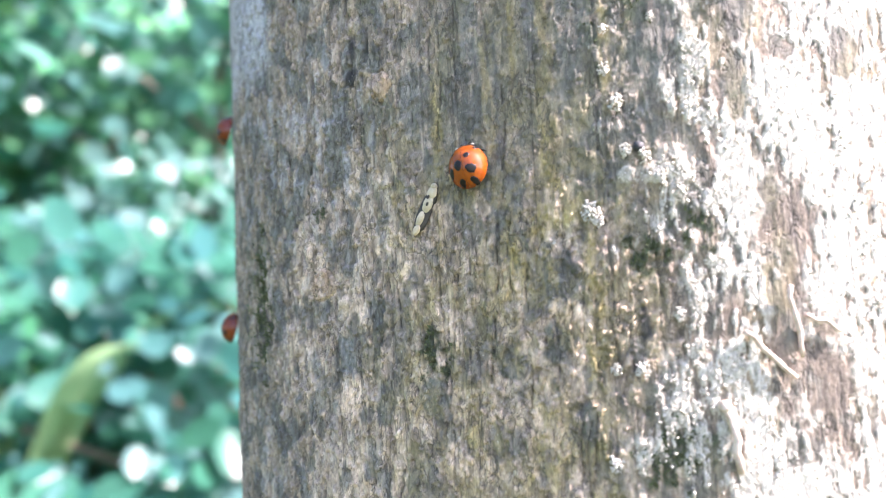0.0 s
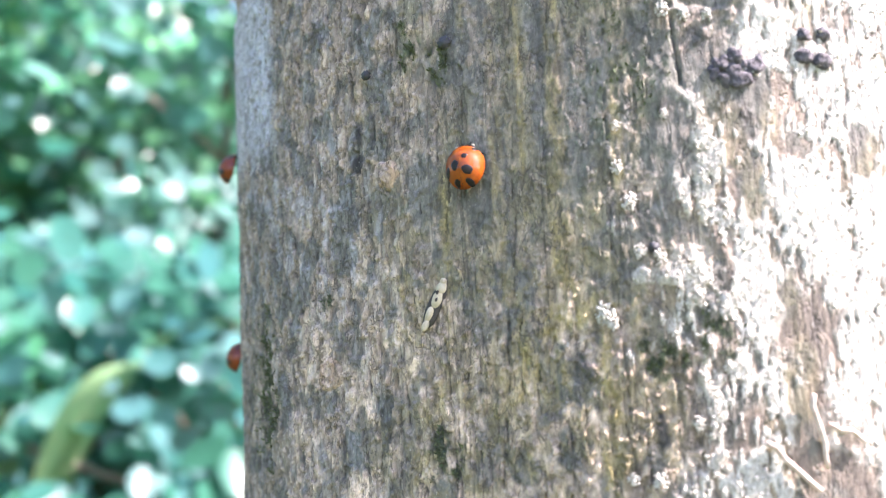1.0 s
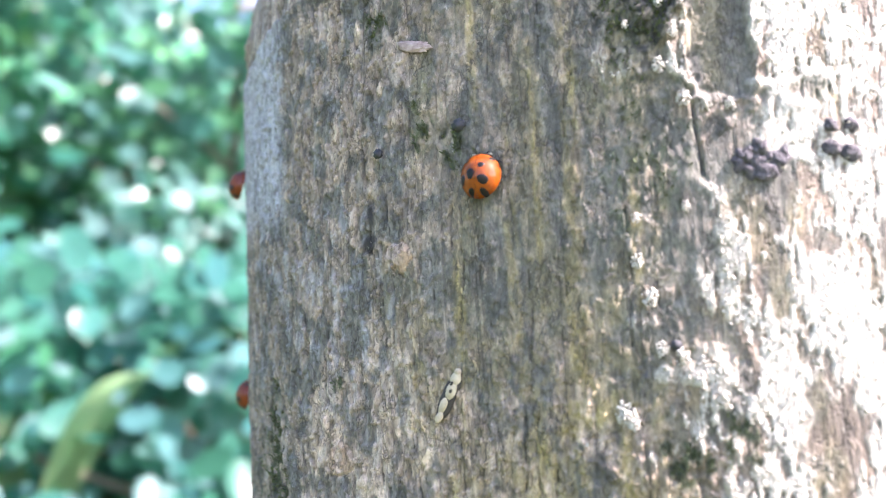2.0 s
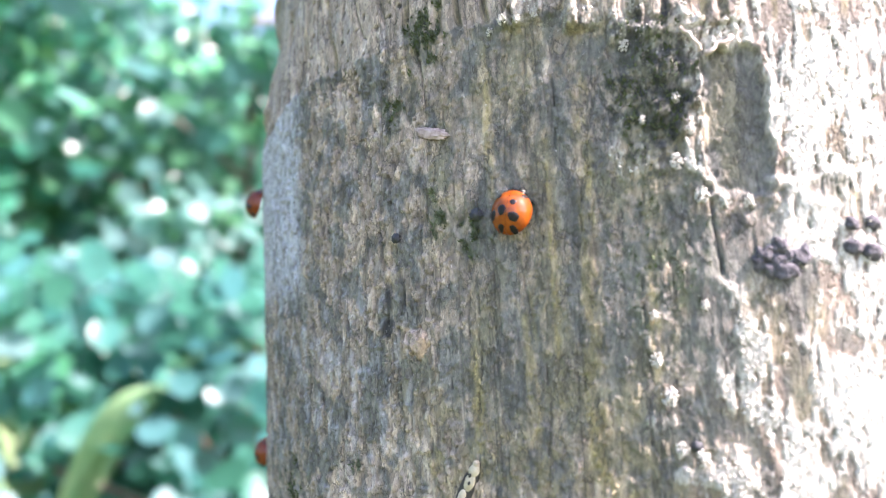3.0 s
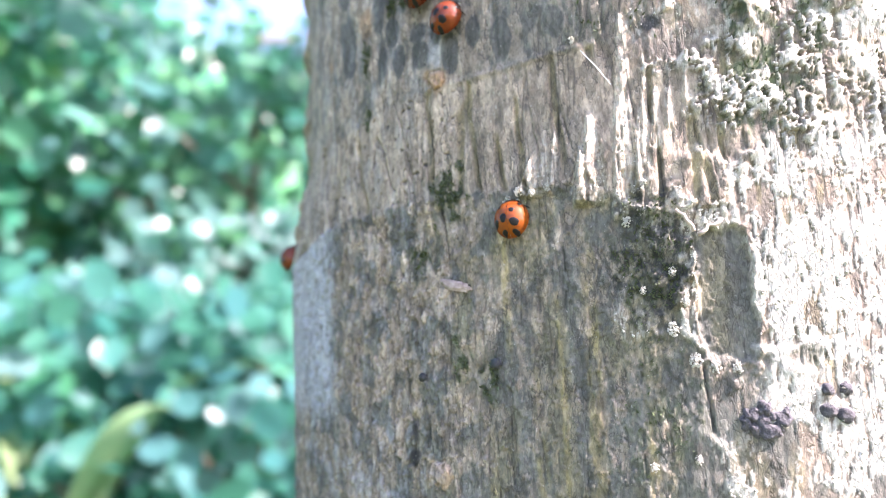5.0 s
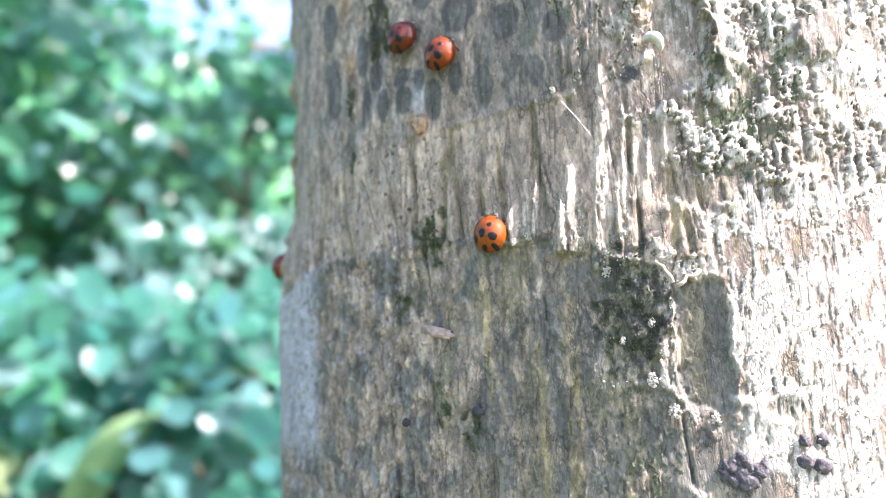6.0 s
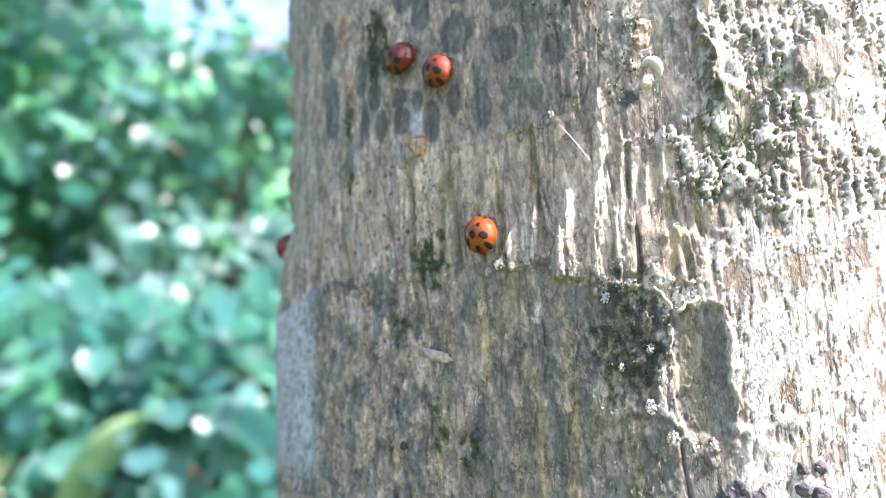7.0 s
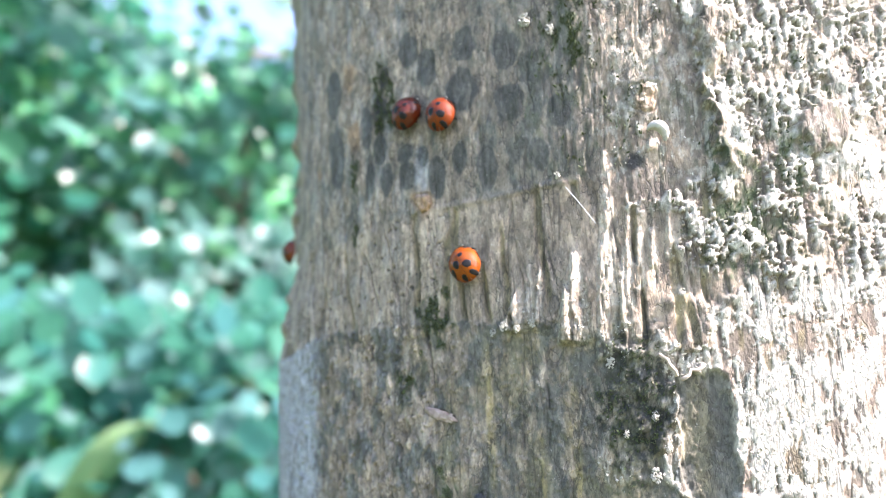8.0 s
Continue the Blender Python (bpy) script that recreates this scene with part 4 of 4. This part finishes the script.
def fungi():
    rng = random.Random(3)
    spots = [(1.1, 1.2446, 0.95), (2.5, 1.2447, 1.05), (1.0, 1.2418, 1.2), (2.2, 1.2411, 1.2)]
    for du, dz in ((-2.6, 0.0), (-1.6, 1.1), (-1.2, -0.7), (-0.2, 0.4), (0.4, -1.3), (1.1, 0.9), (1.7, -0.5), (2.5, 0.5), (0.0, 2.0)):
        spots.append((-3.6 + du / ARC, 1.2403 + dz / 1000, rng.uniform(1.05, 1.6)))
    for k, (deg, z, r) in enumerate(spots):
        ob = part("fungus", rough_blob((0.001 * r, 0.001 * r, 0.00075 * r), 0.28 if k < 4 else 0.5, k + 1, 3), FUNGUS, None)
        ob.matrix_basis = on_bark(deg, z, -0.0002 if k < 4 else -0.0005)
        tagged(ob, "dark grey rounded fungus body standing alone on pale bark" if k < 4 else "dark grey rounded fungus body in a crowded cluster", "fungus", "dark fungi on the bark")


fungi()


def pellet(deg, z, size, turn, label, seed):
    bm = bmesh.new()
    bmesh.ops.create_cube(bm, size=2.0)
    bmesh.ops.bevel(bm, geom=bm.edges[:], offset=0.45, segments=2, affect="EDGES")
    for v in bm.verts:
        v.co = Vector((v.co.x * size, v.co.y * size * 0.9, v.co.z * size * 0.55)) * (1 + 0.15 * noise.noise(v.co * 1.7 + Vector((seed, 0, 0))))
    ob = part("pellet", bm, PELLET, None)
    ob.matrix_basis = on_bark(deg, z, 0.0003, turn)
    tagged(ob, label, "pellet", "pellets on the bark")


pellet(-23.8, 1.2498, 0.00095, 12, "small black squarish pellet stuck on bark", 1)
pellet(-31.0, 1.2479, 0.00075, 40, "small dark grey pellet in a bark crease", 2)
pellet(-9.9, 1.2182, 0.0007, 20, "small black pellet beside a lichen line", 3)


def flake():
    m, length = place_between((-28.6, 1.2636), (-25.9, 1.2621), 0.0005)
    bm = rough_blob((0.0008, length * 0.5, 0.00010), 0.38, 5, 4, 1.9)
    ob = part("bark_flake", bm, FLAKE, None)
    ob.matrix_basis = m
    tagged(ob, "pinkish translucent flake lying across the bark", "bark flake")


flake()


def curled_chip():
    """A pale half-moon flake of bark that stands off the trunk and catches the sun."""
    bm, rows = bmesh.new(), []
    for i in range(13):
        a = radians(-20 + 150 * i / 12)
        wide = 0.00085 * math.sin(math.pi * (i + 0.6) / 13.2) ** 0.7
        mid = Vector((0.0016 * math.cos(a), 0.0019 * math.sin(a), 0.0003 + 0.0007 * math.sin(math.pi * i / 12)))
        way = Vector((math.cos(a), math.sin(a), 0.35))
        rows.append([bm.verts.new(mid + way * wide * u + Vector((0, 0, lift))) for u, lift in ((-1, 0.0), (0, 0.00018), (1, 0.0), (0, -0.00016))])
    for p, q in zip(rows, rows[1:]):
        for k in range(4):
            bm.faces.new((p[k], p[(k + 1) % 4], q[(k + 1) % 4], q[k]))
    bm.faces.new(rows[0][::-1])
    bm.faces.new(rows[-1])
    ob = part("bark_chip", bm, LICHEN, None)
    ob.matrix_basis = on_bark(-7.5, 1.3052, 0.0003)
    tagged(ob, "pale half-moon bark chip curling off the trunk", "bark chip")


curled_chip()


def tuft(deg, z, size, seed):
    """A branching white lichen clump made of lumps of several sizes."""
    rng = random.Random(seed)
    bm = bmesh.new()
    for k in range(64):
        r = size * rng.uniform(0.06, 0.15)
        a, d = rng.uniform(0, 6.28), 0.85 * size * rng.random() ** 0.8
        lump = rough_blob((r * rng.uniform(0.6, 1.1), r * rng.uniform(0.7, 1.5), r * rng.uniform(0.5, 0.9)), 0.8, seed * 31 + k, 2, 2.4)
        bmesh.ops.rotate(lump, cent=(0, 0, 0), matrix=Matrix.Rotation(rng.uniform(-1.2, 1.2), 3, "Z") @ Matrix.Rotation(rng.uniform(-0.8, 0.8), 3, "X"), verts=lump.verts)
        bmesh.ops.translate(lump, vec=(d * math.cos(a) * 0.8, d * math.sin(a), (size - d) * rng.uniform(0.0, 0.5)), verts=lump.verts)
        mesh = bpy.data.meshes.new("lump")
        lump.to_mesh(mesh)
        lump.free()
        bm.from_mesh(mesh)
        bpy.data.meshes.remove(mesh)
    ob = part("lichen_tuft", bm, LICHEN, trunk, "raised white lichen tuft")
    ob.matrix_basis = on_bark(deg, z, 0.0004)


for k, (deg, z, size) in enumerate([
        (-13.4, 1.2100, 2.3), (-12.9, 1.2088, 1.4), (-11.9, 1.2289, 1.5), (-11.3, 1.2243, 1.8), (-12.7, 1.1770, 1.8), (-12.3, 1.1890, 1.3), (-10.6, 1.1890, 1.7),
        (-10.8, 1.2178, 1.5), (-9.6, 1.2168, 1.6), (-8.6, 1.2140, 1.5), (-7.4, 1.2120, 1.6), (-17.5, 1.3285, 2.0), (-15.4, 1.3262, 1.4), (-15.6, 1.3008, 0.9),
        (-8.2, 1.2494, 1.6), (-6.8, 1.2484, 1.4), (-5.2, 1.2482, 1.3), (-9.6, 1.2540, 1.5), (-11.6, 1.2600, 0.9), (-12.4, 1.2705, 1.3), (-9.3, 1.2625, 1.1), (-8.6, 1.2580, 1.1), (-16.0, 1.2062, 0.5),
        (-8.0, 1.1960, 1.4), (-6.6, 1.1920, 1.2), (-11.8, 1.2345, 1.1), (-8.6, 1.2355, 1.0), (-20.8, 1.2768, 1.2), (-21.9, 1.2760, 0.9), (-18.4, 1.2772, 1.1), (-19.6, 1.2764, 1.0)]):
    tuft(deg, z, size * 0.00082, k + 1)

a, b = on_bark(-14.9, 1.2985, 0.0012).translation, on_bark(-12.7, 1.2922, 0.0014).translation
silk = part("silk_thread", rod([a, (a + b) / 2 + Vector((0, -0.0003, 0)), b], (0.00006, 0.00006, 0.00006), 6), SILK, None)
tagged(silk, "fine white silk thread stretched over the bark", "silk thread")

# ---------------------------------------------------------------- the ladybirds
WIDE, LONG, TALL = 0.00285, 0.00314, 0.0027      # half width, half length, height of the shell


def dome(u, v, out=1.0):
    """A place on the shell: u to the right, v forward, both -1 to 1, inside the unit circle."""
    w = max(0.0, 1 - u * u - v * v)
    return Vector((u * WIDE * out, v * LONG * out * (1.0 if v > 0 else 1.06), 0.0005 + TALL * out * w ** 0.55))


def shell_half(side):
    bm = bmesh.new()
    nr, na = 12, 22
    grid = []
    for i in range(nr + 1):
        rho = math.sin(0.5 * math.pi * i / nr)
        grid.append([bm.verts.new(dome(side * rho * math.sin(math.pi * k / na) + side * 0.006, rho * math.cos(math.pi * k / na))) for k in range(na + 1)])
    for a, b in zip(grid, grid[1:]):
        for k in range(na):
            quad = (a[k], b[k], b[k + 1], a[k + 1])
            bm.faces.new(quad if side > 0 else quad[::-1])
    bmesh.ops.remove_doubles(bm, verts=bm.verts, dist=1e-6)
    return bm


def shell_spot(u, v, size, stretch=1.0):
    bm = bmesh.new()
    rows = [[bm.verts.new(dome(u, v, 1.012))]]
    for r in (0.5, 0.85, 1.0):
        rows.append([bm.verts.new(dome(u + size * r * math.cos(0.3927 * k) * (1 + 0.12 * math.sin(3 * 0.3927 * k)), v + size * stretch * r * math.sin(0.3927 * k), 1.012 if r < 1 else 0.995)) for k in range(16)])
    for k in range(16):
        bm.faces.new((rows[0][0], rows[1][k], rows[1][(k + 1) % 16]))
        for a, b in zip(rows[1:], rows[2:]):
            bm.faces.new((a[k], b[k], b[(k + 1) % 16], a[(k + 1) % 16]))
    return bm


SPOTTED = [(0.26, 0.18, 0.135, 0.9), (-0.23, -0.20, 0.19, 1.1), (0.36, -0.42, 0.23, 0.75), (-0.72, -0.36, 0.17, 1.1), (0.36, -0.84, 0.16, 0.7),
           (-0.25, -0.84, 0.16, 0.7), (-0.55, 0.50, 0.12, 1.0), (0.62, 0.62, 0.10, 1.0)]


def ladybird(label, shell):
    root = tagged(new("ladybird"), label, "ladybird", "ladybirds on the trunk")
    for side in (-1, 1):
        half = part("wing_case", shell_half(side), shell, root, "glossy orange-red wing case with black spots")
        for u, v, size, stretch in SPOTTED:
            if u * side > 0:
                part("spot", shell_spot(u, v, 1.13 * size, stretch), BLACK, half, "black spot")
    part("underside", blob((WIDE * 0.86, LONG * 0.9, 0.0006), (0, 0, 0.0007)), BLACK, root)
    part("pronotum", blob((0.0017, 0.0008, 0.0007), (0, LONG * 0.80, 0.0008)), BLACK, root, "black shield with pale corners")
    for side in (-1, 1):
        part("pale_mark", blob((0.0003, 0.00022, 0.0003), (side * 0.0012, LONG * 0.80 + 0.0005, 0.0009), 8), CREAM, root, "cream corner mark")
    part("head", blob((0.0008, 0.0005, 0.0005), (0, LONG - 0.0001, 0.0004)), BLACK, root)
    for side in (-1, 1):
        part("antenna", rod([(side * 0.0004, LONG + 0.0002, 0.0005), (side * 0.0006, LONG + 0.0005, 0.0005), (side * 0.0008, LONG + 0.0007, 0.0003)], (0.00005, 0.00005, 0.00008)), BLACK, root)
        for v in (0.62, 0.05, -0.5):
            leg = part("leg", rod([(0, 0, 0), (side * 0.0006, 0.0002, 0.0001), (side * 0.0010, 0.0003, -0.0004), (side * 0.0013, 0.0002, -0.0009)], (0.00018, 0.00017, 0.00011, 0.00007)), BLACK, root)
            leg.location = (side * WIDE * 0.52, v * LONG * 0.85, 0.0008)
    return root


bugs = []
for label, shell in zip(("orange-red black-spotted ladybird climbing the open bark", "red ladybird on the trunk's rounded edge, shell darkened for shade", "small red ladybird at the trunk's mossy edge",
              "red spotted ladybird resting on grey bark, shell darkened for shade", "red spotted ladybird walking on grey bark beside another"),
        (SHELL, SHELL_HALF_SHADED, SHELL_HALF_SHADED, SHELL_SHADED, SHELL_HALF_SHADED)):
    bugs.append(ladybird(label, shell))

CLIMBS = [
    [(0.0, -21.87, 1.2174, 10), (0.5, -22.08, 1.2237, 4), (1.0, -22.44, 1.2309, 2), (1.5, -22.51, 1.2372, 0), (3.0, -20.94, 1.2493, -10), (3.5, -21.16, 1.2542, 0),
     (4.0, -21.41, 1.2604, 4), (4.5, -21.66, 1.2676, 4), (5.0, -21.53, 1.2725, 2), (6.5, -21.78, 1.2798, 8), (7.0, -22.24, 1.2820, 16), (7.5, -23.40, 1.2857, 24), (8.0, -24.00, 1.2874, 30)],
    [(0.0, -60.5, 1.2375, 5), (0.5, -60, 1.2402, 0), (1.0, -59.5, 1.2435, 0), (1.5, -59.5, 1.2480, 0), (3.0, -59.5, 1.2625, 0), (3.5, -60, 1.2665, 0), (4.0, -60, 1.2690, 3), (4.5, -60.5, 1.2730, 3),
     (5.0, -60.5, 1.2750, 0), (6.5, -60, 1.2855, 0), (7.0, -60, 1.2900, 0), (7.5, -61, 1.2955, 5), (8.0, -61, 1.2995, 5)],
    [(0.0, -61, 1.1945, 0), (0.5, -62, 1.1985, 0), (1.0, -63, 1.2030, 0), (1.5, -63, 1.2065, 0), (3.0, -63, 1.2090, 0), (3.5, -62.5, 1.2090, 0), (8.0, -62.5, 1.2090, 0)],
    [(0.0, -29.5, 1.3160, -20), (8.0, -29.5, 1.3160, -20)],
    [(0.0, -27.6, 1.3050, -30), (5.0, -26.7, 1.3094, -30), (6.5, -25.16, 1.3112, -14), (7.0, -25.56, 1.3116, 0), (7.5, -25.76, 1.3131, 4), (8.0, -25.75, 1.3142, 4)],
]


def motions():
    for bug, climb in zip(bugs, CLIMBS):
        walk(bug, [(t, on_bark(deg, z, 0.0007, heading) @ pose(0, 0, 0, -14, 0, 0)) for t, deg, z, heading in climb])
        legs = [c for c in bug.children if c.name.split(".")[0] == "leg"]
        start, end = climb[0], climb[-1]
        walking = abs(end[2] - start[2]) > 0.001
        for k, leg in enumerate(legs):
            home, swing = leg.location.copy(), []
            for step in range(41):
                t = 0.2 * step
                a = (14 if walking else 2) * math.sin(2 * math.pi * (1.6 * t + 0.5 * ((k + k // 3) % 2)))
                swing.append((round(t, 1), pose(*home, 0, 0, a)))
            walk(leg, swing)


motions()
